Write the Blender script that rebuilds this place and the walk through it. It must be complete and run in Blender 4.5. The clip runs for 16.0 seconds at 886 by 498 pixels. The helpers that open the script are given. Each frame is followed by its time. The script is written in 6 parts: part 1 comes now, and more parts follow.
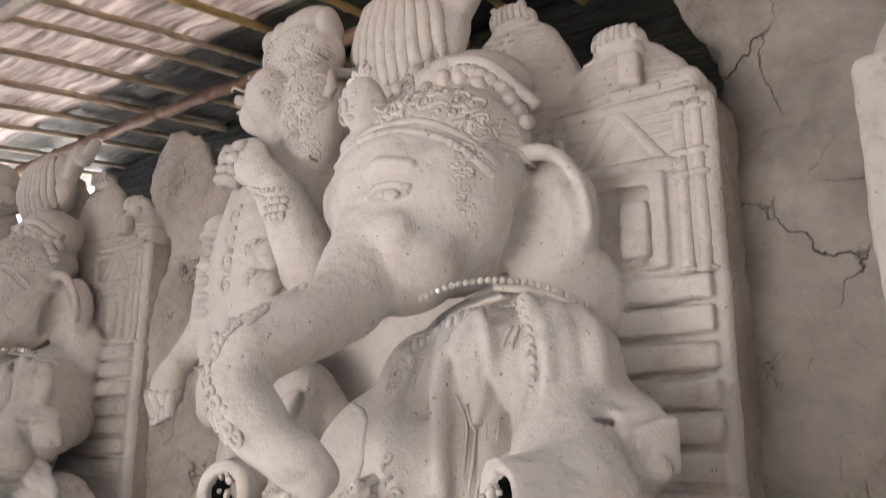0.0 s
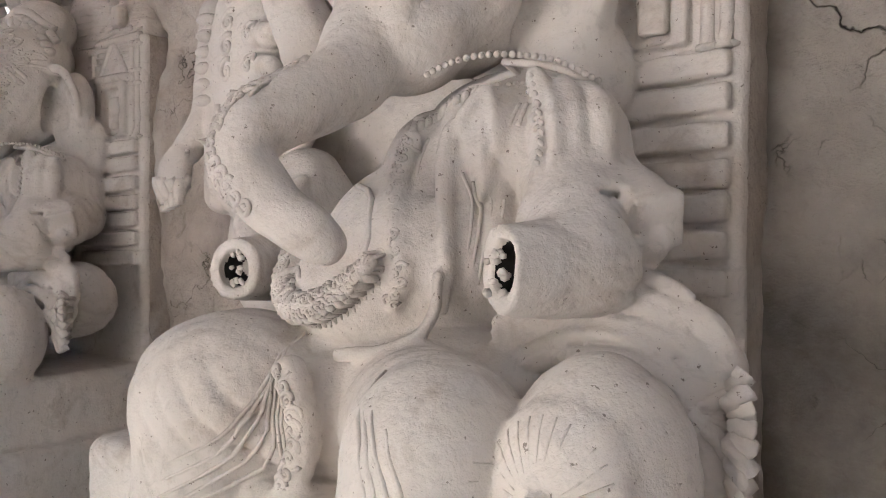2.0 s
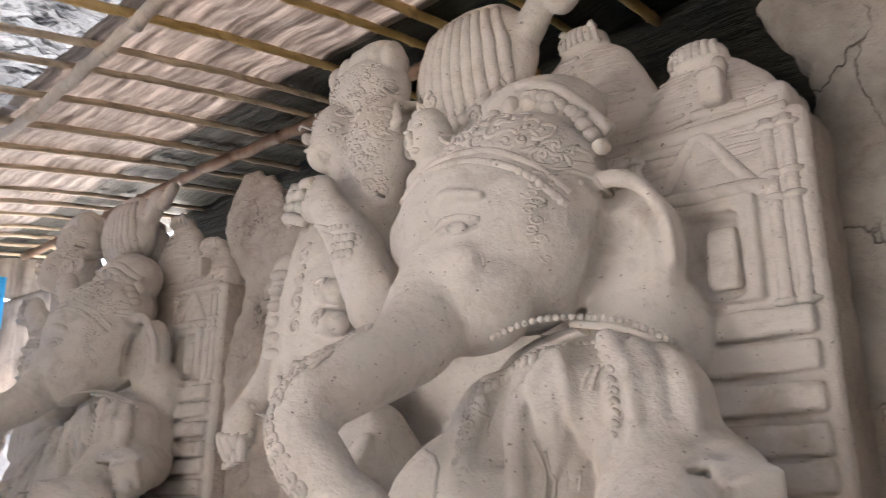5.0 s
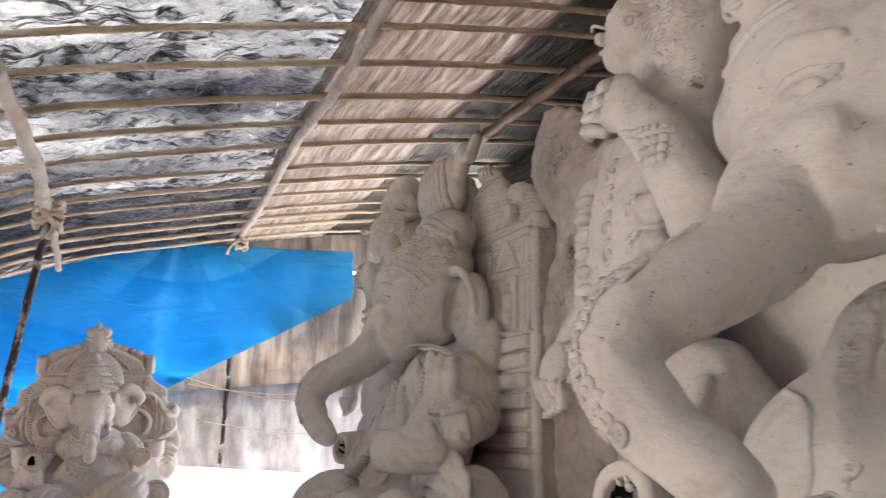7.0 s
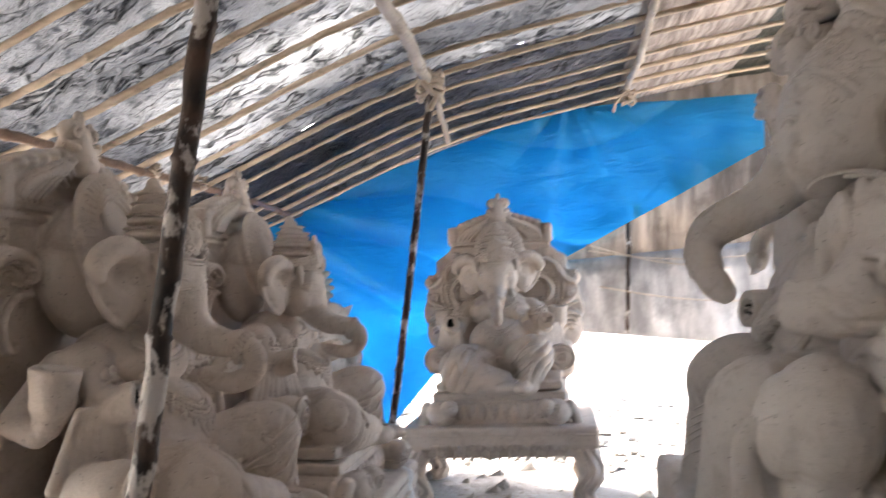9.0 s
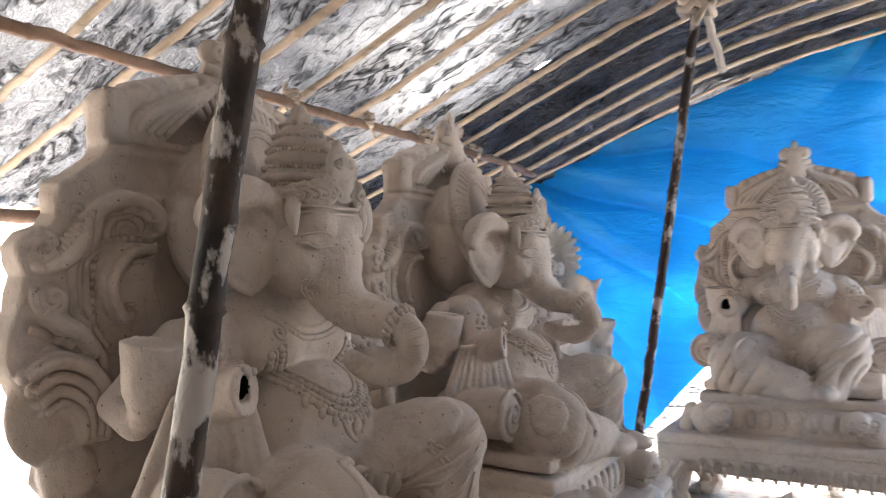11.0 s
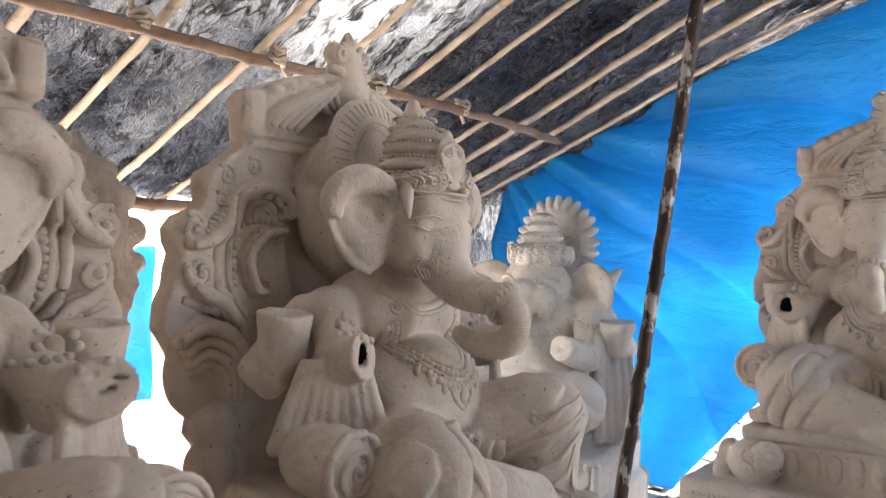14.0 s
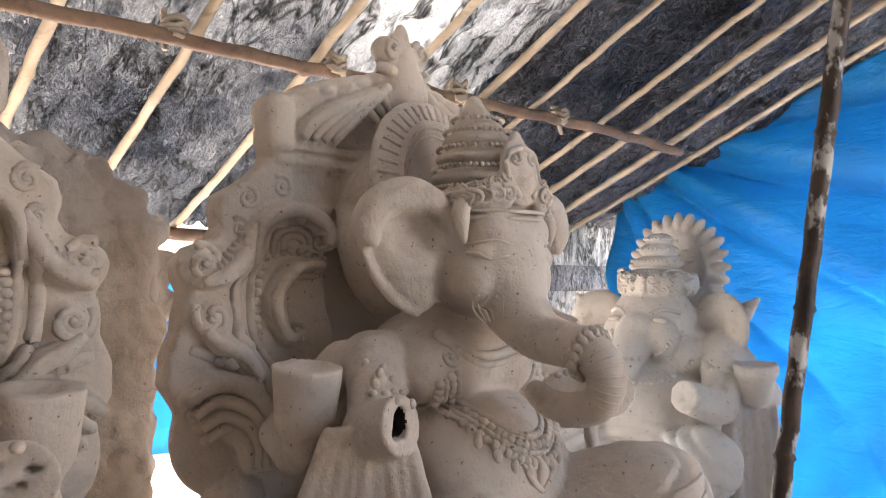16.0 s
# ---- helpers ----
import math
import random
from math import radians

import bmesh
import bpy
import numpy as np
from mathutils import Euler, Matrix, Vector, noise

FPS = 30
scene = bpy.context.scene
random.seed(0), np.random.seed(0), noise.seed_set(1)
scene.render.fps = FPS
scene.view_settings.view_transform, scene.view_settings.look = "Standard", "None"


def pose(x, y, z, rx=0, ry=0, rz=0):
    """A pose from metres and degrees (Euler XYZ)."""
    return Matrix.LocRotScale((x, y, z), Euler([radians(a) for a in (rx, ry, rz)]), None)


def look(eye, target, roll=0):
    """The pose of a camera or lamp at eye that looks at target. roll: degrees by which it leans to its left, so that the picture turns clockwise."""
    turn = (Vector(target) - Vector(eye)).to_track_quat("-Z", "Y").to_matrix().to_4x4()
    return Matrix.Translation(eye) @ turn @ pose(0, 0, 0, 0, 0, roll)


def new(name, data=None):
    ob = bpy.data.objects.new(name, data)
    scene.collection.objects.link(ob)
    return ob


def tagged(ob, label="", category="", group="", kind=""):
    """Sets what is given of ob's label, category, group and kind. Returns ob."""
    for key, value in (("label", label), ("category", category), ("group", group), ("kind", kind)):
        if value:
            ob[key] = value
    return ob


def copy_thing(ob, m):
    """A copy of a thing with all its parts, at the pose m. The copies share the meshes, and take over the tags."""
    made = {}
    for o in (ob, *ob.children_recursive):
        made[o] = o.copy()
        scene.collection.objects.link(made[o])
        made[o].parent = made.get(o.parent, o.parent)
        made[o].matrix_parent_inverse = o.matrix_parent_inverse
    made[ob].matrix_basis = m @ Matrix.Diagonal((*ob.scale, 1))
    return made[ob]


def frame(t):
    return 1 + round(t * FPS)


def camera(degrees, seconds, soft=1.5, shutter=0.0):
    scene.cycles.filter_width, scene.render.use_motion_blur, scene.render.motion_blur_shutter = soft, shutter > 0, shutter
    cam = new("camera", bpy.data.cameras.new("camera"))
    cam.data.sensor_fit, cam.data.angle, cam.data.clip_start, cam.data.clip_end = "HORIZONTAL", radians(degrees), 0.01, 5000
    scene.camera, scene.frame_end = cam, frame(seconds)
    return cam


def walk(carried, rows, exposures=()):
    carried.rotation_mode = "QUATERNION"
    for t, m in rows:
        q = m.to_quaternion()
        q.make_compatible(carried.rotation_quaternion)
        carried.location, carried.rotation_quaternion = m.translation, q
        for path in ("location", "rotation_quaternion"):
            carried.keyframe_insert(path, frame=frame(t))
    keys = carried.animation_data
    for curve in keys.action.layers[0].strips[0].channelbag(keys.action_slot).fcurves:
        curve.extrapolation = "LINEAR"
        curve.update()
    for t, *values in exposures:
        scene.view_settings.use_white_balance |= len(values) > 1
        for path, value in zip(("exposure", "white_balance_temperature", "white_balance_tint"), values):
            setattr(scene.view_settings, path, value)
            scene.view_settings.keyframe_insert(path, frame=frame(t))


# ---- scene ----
cam = camera(61.2, 16.0, soft=1.0, shutter=0.5)
METRES, EYE, TILT, LEAN, TURN = 4.0, 1.68, 13.0, 0.0, 0.0
ROWS = [
    (0.0, 0.0, 0.0, 0.0, 0.0, 0.0, -0.0),
    (0.5, 0.0008, 0.0023, -0.0069, 0.21, -4.14, -0.04),
    (1.0, 0.001, 0.0016, -0.014, 0.21, -8.08, -0.21),
    (1.5, -0.0001, 0.0018, -0.0204, 0.4, -11.25, -0.23),
    (2.0, 0.0003, 0.0027, -0.0242, 0.54, -13.84, -0.33),
    (2.5, 0.0021, 0.003, -0.0217, 0.29, -13.19, -0.49),
    (3.0, 0.0052, 0.0039, -0.0119, -0.52, -7.72, -0.53),
    (5.5, 0.0026, 0.0392, -0.0022, 11.68, 3.39, 3.12),
    (6.0, 0.0078, 0.0624, -0.0098, 19.75, 3.78, 5.65),
    (6.5, 0.0054, 0.0797, -0.0165, 25.79, 1.57, 6.04),
    (7.0, -0.0136, 0.1067, -0.0274, 30.38, 1.46, 6.02),
    (7.5, -0.0355, 0.1437, -0.0362, 35.53, 2.65, 6.33),
    (8.0, -0.0504, 0.173, -0.0522, 43.75, -0.05, 7.36),
    (8.5, -0.0576, 0.2062, -0.0652, 54.7, -0.51, 8.94),
    (9.0, -0.0764, 0.2229, -0.0771, 61.6, -2.96, 11.4),
    (9.5, -0.1276, 0.2495, -0.0857, 69.27, -2.23, 11.59),
    (10.0, -0.1731, 0.2839, -0.0967, 73.55, -1.53, 11.87),
    (12.5, -0.3741, 0.4421, -0.136, 94.8, -0.02, 10.77),
    (13.0, -0.4063, 0.4789, -0.146, 94.96, -0.24, 11.07),
    (13.5, -0.4576, 0.519, -0.1609, 91.48, -0.23, 11.42),
    (14.0, -0.5051, 0.5603, -0.1715, 92.7, 0.88, 11.22),
    (14.5, -0.5451, 0.5912, -0.1763, 99.4, 2.64, 11.47),
    (15.0, -0.5741, 0.5988, -0.1785, 101.95, 2.66, 11.5),
    (15.5, -0.6049, 0.5888, -0.1747, 101.74, 3.35, 11.82),
    (16.0, -0.6298, 0.5892, -0.1733, 102.63, 5.0, 12.04),
]
walk(cam, [(t, pose(0, 0, EYE, TILT, LEAN, TURN) @ pose(METRES * x, METRES * y, METRES * z, 90 + pitch, roll, yaw)) for t, x, y, z, yaw, pitch, roll in ROWS],
     exposures=[(0.0, 3.9, 6500, 11), (2.0, 3.8, 6500, 11), (3.0, 3.9, 6550, 11), (5.5, 3.7, 6700, 11), (7.5, 3.5, 6800, 11), (9.0, 3.35, 6800, 11), (12.5, 3.65, 6950, 10), (16.0, 3.6, 7250, 11)])

# ---------------- world and light ----------------
world = bpy.data.worlds.new("overcast_sky")
scene.world = world
world.use_nodes = True
wn, wl = world.node_tree.nodes, world.node_tree.links
sky = wn.new("ShaderNodeTexSky")
sky.sky_type, sky.sun_disc, sky.sun_elevation, sky.sun_rotation = "NISHITA", False, radians(50), radians(262)
sky.air_density, sky.dust_density = 1.0, 4.0
wn["Background"].inputs["Strength"].default_value = 0.15
wl.new(sky.outputs[0], wn["Background"].inputs[0])
sun = new("sun", bpy.data.lights.new("sun", "SUN"))
sun.data.energy, sun.data.angle, sun.data.color = 4.8, radians(10), (1, 0.96, 0.9)
sun.matrix_world = look((-7, -1, 8.5), (0, 0, 0))


# ---------------- the shed's own axes: s across (up the roof), p along ----------------
def shed(s, p, z):
    return Vector((0.6 * s - 0.8 * p, 0.8 * s + 0.6 * p, z))


SHED = Matrix(((0.6, -0.8, 0, 0), (0.8, 0.6, 0, 0), (0, 0, 1, 0), (0, 0, 0, 1)))


# ---------------- materials ----------------
class Mat:
    """A small node-material writer."""

    def __init__(self, name, rough=0.8, metal=0.0):
        self.m = bpy.data.materials.new(name)
        self.m.use_nodes = True
        self.n, self.l = self.m.node_tree.nodes, self.m.node_tree.links
        self.b = self.n["Principled BSDF"]
        self.b.inputs["Roughness"].default_value, self.b.inputs["Metallic"].default_value = rough, metal
        self.co = self.n.new("ShaderNodeTexCoord").outputs["Object"]

    def noise(self, scale, detail=4, rough=0.55, stretch=None, distort=0.0):
        t = self.n.new("ShaderNodeTexNoise")
        t.inputs["Scale"].default_value, t.inputs["Detail"].default_value = scale, detail
        t.inputs["Roughness"].default_value, t.inputs["Distortion"].default_value = rough, distort
        co = self.co
        if stretch:
            mp = self.n.new("ShaderNodeMapping")
            mp.inputs["Scale"].default_value = stretch
            self.l.new(co, mp.inputs[0])
            co = mp.outputs[0]
        self.l.new(co, t.inputs["Vector"])
        return t.outputs["Fac"]

    def cells(self, scale, feature="DISTANCE_TO_EDGE", warp=0.0):
        t = self.n.new("ShaderNodeTexVoronoi")
        t.feature = feature
        t.inputs["Scale"].default_value = scale
        co = self.co
        if warp:
            nz = self.n.new("ShaderNodeTexNoise")
            nz.inputs["Scale"].default_value = 2.2 * scale
            nz.inputs["Detail"].default_value = 5
            self.l.new(co, nz.inputs["Vector"])
            mx = self.n.new("ShaderNodeMixRGB")
            mx.blend_type = "ADD"
            mx.inputs[0].default_value = warp
            self.l.new(co, mx.inputs[1])
            self.l.new(nz.outputs["Color"], mx.inputs[2])
            co = mx.outputs[0]
        self.l.new(co, t.inputs["Vector"])
        return t.outputs["Distance"]

    def ramp(self, fac, *stops):
        r = self.n.new("ShaderNodeValToRGB")
        e = r.color_ramp.elements
        while len(e) < len(stops):
            e.new(0.5)
        for el, (pos, c) in zip(e, stops):
            el.position = pos
            el.color = (*c, 1) if len(c) == 3 else c
        self.l.new(fac, r.inputs[0])
        return r.outputs[0]

    def grey(self, fac, lo, hi, a=0.0, b=1.0):
        return self.ramp(fac, (lo, (a,) * 3), (hi, (b,) * 3))

    def mix(self, fac, a, b, mode="MIX"):
        x = self.n.new("ShaderNodeMixRGB")
        x.blend_type = mode
        for i, v in enumerate((fac, a, b)):
            if isinstance(v, (int, float)):
                x.inputs[i].default_value = v
            elif isinstance(v, tuple):
                x.inputs[i].default_value = (*v, 1)
            else:
                self.l.new(v, x.inputs[i])
        return x.outputs[0]

    def colour(self, c):
        if isinstance(c, tuple):
            self.b.inputs["Base Color"].default_value = (*c, 1)
        else:
            self.l.new(c, self.b.inputs["Base Color"])
        return self

    def let_through(self, c, share):
        """Thin sheet: part of the light comes through from behind."""
        tr = self.n.new("ShaderNodeBsdfTranslucent")
        if isinstance(c, tuple):
            tr.inputs[0].default_value = (*c, 1)
        else:
            self.l.new(c, tr.inputs[0])
        mx = self.n.new("ShaderNodeMixShader")
        mx.inputs[0].default_value = share
        self.l.new(self.b.outputs[0], mx.inputs[1])
        self.l.new(tr.outputs[0], mx.inputs[2])
        self.l.new(mx.outputs[0], self.n["Material Output"].inputs[0])
        return self

    def bump(self, *pairs):
        prev = None
        for h, dist in pairs:
            bp = self.n.new("ShaderNodeBump")
            bp.inputs["Distance"].default_value = dist
            self.l.new(h, bp.inputs["Height"])
            if prev:
                self.l.new(prev, bp.inputs["Normal"])
            prev = bp.outputs[0]
        self.l.new(prev, self.b.inputs["Normal"])
        return self


def make_plaster(name, light, dark, dirt):
    m = Mat(name, 0.82)
    big = m.noise(2.2, 5, 0.6)
    base = m.mix(m.grey(big, 0.35, 0.68), dark, light)
    stain = m.grey(m.noise(6.5, 7, 0.65, None, 0.6), 0.56, 0.72)
    base = m.mix(m.mix(0.62, (0, 0, 0), stain), base, dirt)
    blotch = m.grey(m.noise(24, 5, 0.7, None, 0.8), 0.54, 0.70)
    base = m.mix(m.mix(0.32, (0, 0, 0), blotch), base, tuple(0.6 * v for v in dark))
    specks = m.grey(m.noise(62, 3, 0.6), 0.67, 0.72)
    base = m.mix(m.mix(0.75, (0, 0, 0), specks), base, (0.12, 0.09, 0.07))
    m.colour(base)
    m.bump((m.noise(9, 6, 0.62), 0.012), (m.noise(32, 5, 0.65), 0.0025), (m.noise(110, 4, 0.6), 0.0012), (m.noise(45, 2, 0.5, (1, 1, 0.12)), 0.0014))
    return m.m


PLASTER = make_plaster("raw_plaster", (0.70, 0.66, 0.62), (0.59, 0.545, 0.505), (0.42, 0.36, 0.31))
PLASTER_WARM = make_plaster("raw_plaster_warm", (0.67, 0.585, 0.515), (0.53, 0.445, 0.375), (0.34, 0.262, 0.205))


def make_rough_plaster(name, low, high, fine):
    m = Mat(name, 0.9)
    base = m.mix(m.grey(m.noise(3.0, 6, 0.65), 0.35, 0.65), low, high)
    base = m.mix(m.mix(0.6, (0, 0, 0), m.grey(m.noise(9, 7, 0.7, None, 1.0), 0.55, 0.75)), base, (0.2, 0.165, 0.135))
    crack = m.grey(m.cells(fine, warp=0.32), 0.0, 0.007, 1, 0)
    crack = m.mix(1.0, crack, m.grey(m.noise(1.6, 3), 0.53, 0.62), "MULTIPLY")
    hair = m.grey(m.cells(3.1 * fine, warp=0.12), 0.0, 0.012, 0.8, 0)
    hair = m.mix(1.0, hair, m.grey(m.noise(2.7, 4, 0.6), 0.60, 0.70), "MULTIPLY")
    crack = m.mix(1.0, crack, hair, "ADD")
    pale = m.grey(m.noise(1.3, 5, 0.65, (1, 1, 0.6), 0.5), 0.52, 0.70)
    base = m.mix(m.mix(0.6, (0, 0, 0), pale), base, tuple(min(0.72, 1.45 * v) for v in high))
    base = m.mix(crack, base, (0.05, 0.04, 0.035))
    m.colour(base)
    inv = m.mix(1.0, (1, 1, 1), crack, "SUBTRACT")
    m.bump((m.noise(7, 7, 0.65), 0.035), (m.noise(45, 6, 0.7), 0.008), (inv, 0.02))
    return m.m


ROUGH = make_rough_plaster("cracked_plaster", (0.38, 0.325, 0.28), (0.60, 0.535, 0.475), 2.6)
GREY_ROUGH = make_rough_plaster("grey_cracked_plaster", (0.18, 0.165, 0.145), (0.38, 0.35, 0.315), 1.9)


def make_bamboo(name, a, b):
    m = Mat(name, 0.55)
    c = m.mix(m.grey(m.noise(5, 4), 0.35, 0.65), a, b)
    c = m.mix(m.mix(0.5, (0, 0, 0), m.grey(m.noise(30, 5, 0.6, (1, 0.2, 1)), 0.55, 0.7)), c, tuple(v * 0.4 for v in a))
    m.colour(c).bump((m.noise(60, 4), 0.003))
    return m.m


BAMBOO = make_bamboo("pale_bamboo", (0.52, 0.41, 0.29), (0.68, 0.56, 0.43))
BAMBOO_YELLOW = make_bamboo("yellow_bamboo", (0.52, 0.36, 0.14), (0.68, 0.50, 0.24))
BEAM = make_bamboo("brown_pole", (0.17, 0.10, 0.065), (0.30, 0.19, 0.13))
WHITE_POLE = make_bamboo("dusty_pole", (0.42, 0.36, 0.30), (0.60, 0.54, 0.48))


def make_dark_pole():
    m = Mat("splashed_pole", 0.6)
    c = m.mix(m.grey(m.noise(8, 5, 0.6), 0.4, 0.62), (0.018, 0.012, 0.010), (0.075, 0.042, 0.028))
    c = m.mix(m.grey(m.noise(13, 5, 0.6, (1, 1, 0.6)), 0.52, 0.58), c, (0.5, 0.46, 0.43))
    m.colour(c).bump((m.noise(30, 5), 0.006))
    return m.m


DARK_POLE = make_dark_pole()


def make_silver(name, low, high, metal, thin):
    m = Mat(name, 0.33, metal)

    def crease(scale, stretch, distort):
        f = m.noise(scale, 3, 0.55, stretch, distort)
        return m.ramp(f, (0.30, (1, 1, 1)), (0.5, (0, 0, 0)), (0.70, (1, 1, 1)))

    # pale and dark patches paint the crumpled sheet's reflections into its colour
    c = m.mix(m.grey(m.noise(0.7, 4, 0.55), 0.30, 0.68), low, high)
    c = m.mix(m.mix(0.7, (0, 0, 0), m.grey(m.noise(9, 5, 0.65, (1.0, 2.4, 1), 0.8), 0.50, 0.64)), c, tuple(v * 0.6 for v in low))
    # wavy near-black lines: shade of the creases, painted into the colour
    fold_shade = m.ramp(m.noise(1.5, 4, 0.6, (0.8, 3.4, 1), 0.5), (0.455, (0, 0, 0)), (0.485, (1, 1, 1)), (0.505, (0, 0, 0)))
    c = m.mix(m.mix(0.9, (0, 0, 0), fold_shade), c, tuple(v * 0.12 for v in low))
    m.colour(c)
    m.bump((crease(2.2, (1, 2.4, 1), 0.6), 0.14), (crease(6, (1, 2.2, 1), 0.4), 0.10), (crease(17, (1, 1.8, 1), 0.3), 0.045), (m.noise(60, 4, 0.6), 0.006))
    m.let_through(c, thin)
    return m.m


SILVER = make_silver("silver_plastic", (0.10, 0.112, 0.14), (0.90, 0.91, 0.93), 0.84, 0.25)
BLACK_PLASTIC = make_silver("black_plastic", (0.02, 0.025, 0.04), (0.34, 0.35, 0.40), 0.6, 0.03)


def make_sheet(name, a, b, rough, stretch, thin=0.0):
    m = Mat(name, rough)
    c = m.mix(m.grey(m.noise(2.0, 7, 0.6, stretch), 0.36, 0.64), a, b)
    c = m.mix(m.mix(0.5, (0, 0, 0), m.grey(m.noise(4, 6, 0.7), 0.5, 0.7)), c, tuple(v * 0.5 for v in a))
    m.colour(c).bump((m.noise(2.0, 6, 0.6, stretch), 0.03), (m.noise(30, 4), 0.006))
    if thin:
        m.let_through(c, thin)
    return m.m


BROWN_SHEET = make_sheet("brown_woven_sheet", (0.17, 0.145, 0.13), (0.48, 0.435, 0.41), 0.6, (14, 0.8, 14), 0.33)
BROWN_WALL = make_sheet("brown_hung_sheet", (0.17, 0.14, 0.118), (0.46, 0.40, 0.35), 0.6, (4, 4, 0.5), 0.4)
DARK_SHEET = make_sheet("dark_sheet", (0.012, 0.013, 0.010), (0.05, 0.052, 0.036), 0.45, (12, 1.0, 12))
HAZE_SHEET = make_sheet("grey_plastic_sheet", (0.30, 0.29, 0.29), (0.55, 0.53, 0.52), 0.4, (3, 3, 1.0), 0.35)


def make_blue():
    m = Mat("blue_tarpaulin", 0.42)
    c = m.mix(m.grey(m.noise(1.5, 5, 0.6), 0.35, 0.65), (0.009, 0.285, 0.55), (0.013, 0.345, 0.63))
    m.colour(c).bump((m.noise(1.6, 4, 0.5, (1, 1, 3.2), 1.0), 0.06), (m.noise(6, 5, 0.6, (0.6, 1, 1.6), 1.0), 0.03), (m.noise(20, 4), 0.004))
    m.let_through(c, 0.5)
    return m.m


BLUE = make_blue()


def make_earth():
    m = Mat("dusty_earth", 0.95)
    c = m.mix(m.grey(m.noise(0.9, 6, 0.6), 0.35, 0.65), (0.26, 0.24, 0.22), (0.42, 0.40, 0.38))
    c = m.mix(m.grey(m.noise(14, 6, 0.7), 0.55, 0.68), c, (0.17, 0.13, 0.10))
    m.colour(c).bump((m.noise(4, 6, 0.65), 0.08), (m.noise(30, 5, 0.7), 0.02))
    return m.m


EARTH = make_earth()
# inside of broken limbs: dark coir, with the hollow's shade put into its colour
SHADED_COIR = Mat("shaded_coir", 0.95).colour((0.012, 0.01, 0.009)).m
WHITE_SACK = make_plaster("white_plaster_lump", (0.78, 0.76, 0.74), (0.68, 0.66, 0.64), (0.5, 0.47, 0.45))
ROPE = make_bamboo("pale_rope", (0.45, 0.36, 0.28), (0.62, 0.53, 0.43))


# ---------------- mesh helpers ----------------
def mesh_object(name, verts, faces, material, smooth=True, parent=None, label=""):
    me = bpy.data.meshes.new(name)
    me.from_pydata(verts if isinstance(verts, list) else verts.tolist(), [], faces if isinstance(faces, list) else faces.tolist())
    for mt in material if isinstance(material, (list, tuple)) else [material]:
        me.materials.append(mt)
    if smooth:
        me.polygons.foreach_set("use_smooth", [True] * len(me.polygons))
    me.update()
    ob = new(name, me)
    if parent:
        ob.parent = parent
    if label:
        ob["label"] = label
    return ob


def tube_data(points, radii, sides=8):
    """Rings of vertices along a line, closed at both ends."""
    pts = [Vector(q) for q in points]
    verts, faces = [], []
    for i, q in enumerate(pts):
        d = (pts[min(i + 1, len(pts) - 1)] - pts[max(i - 1, 0)]).normalized()
        x = d.cross(Vector((0.31, 0.17, 0.93))).normalized()
        y = d.cross(x)
        for k in range(sides):
            a = 2 * math.pi * k / sides
            verts.append(tuple(q + float(radii[i]) * (math.cos(a) * x + math.sin(a) * y)))
    for i in range(len(pts) - 1):
        for k in range(sides):
            k2 = (k + 1) % sides
            faces.append((i * sides + k, i * sides + k2, (i + 1) * sides + k2, (i + 1) * sides + k))
    faces.append(tuple(range(sides - 1, -1, -1)))
    faces.append(tuple(range((len(pts) - 1) * sides, len(pts) * sides)))
    return verts, faces


def bamboo_line(points, r, rng, joint=0.32, wobble=0.006, sides=8):
    """Points and radii of a pole with swollen joints, along a polyline."""
    pts = [Vector(q) for q in points]
    out, rad = [], []
    travelled, nxt = 0.0, rng.uniform(0.05, joint)
    for a, b in zip(pts, pts[1:]):
        n = max(1, round((b - a).length / 0.08))
        for i in range(n):
            q = a.lerp(b, i / n)
            travelled += (b - a).length / n
            w = Vector((rng.uniform(-1, 1), rng.uniform(-1, 1), rng.uniform(-1, 1))) * wobble
            if travelled > nxt:
                d = (b - a).normalized()
                out += [q + w - d * 0.012, q + w, q + w + d * 0.012]
                rad += [r, r * 1.22, r]
                nxt = travelled + joint * rng.uniform(0.8, 1.2)
            else:
                out.append(q + w)
                rad.append(r * rng.uniform(0.94, 1.04))
    out.append(pts[-1])
    rad.append(r * 0.95)
    return tube_data(out, rad, sides)


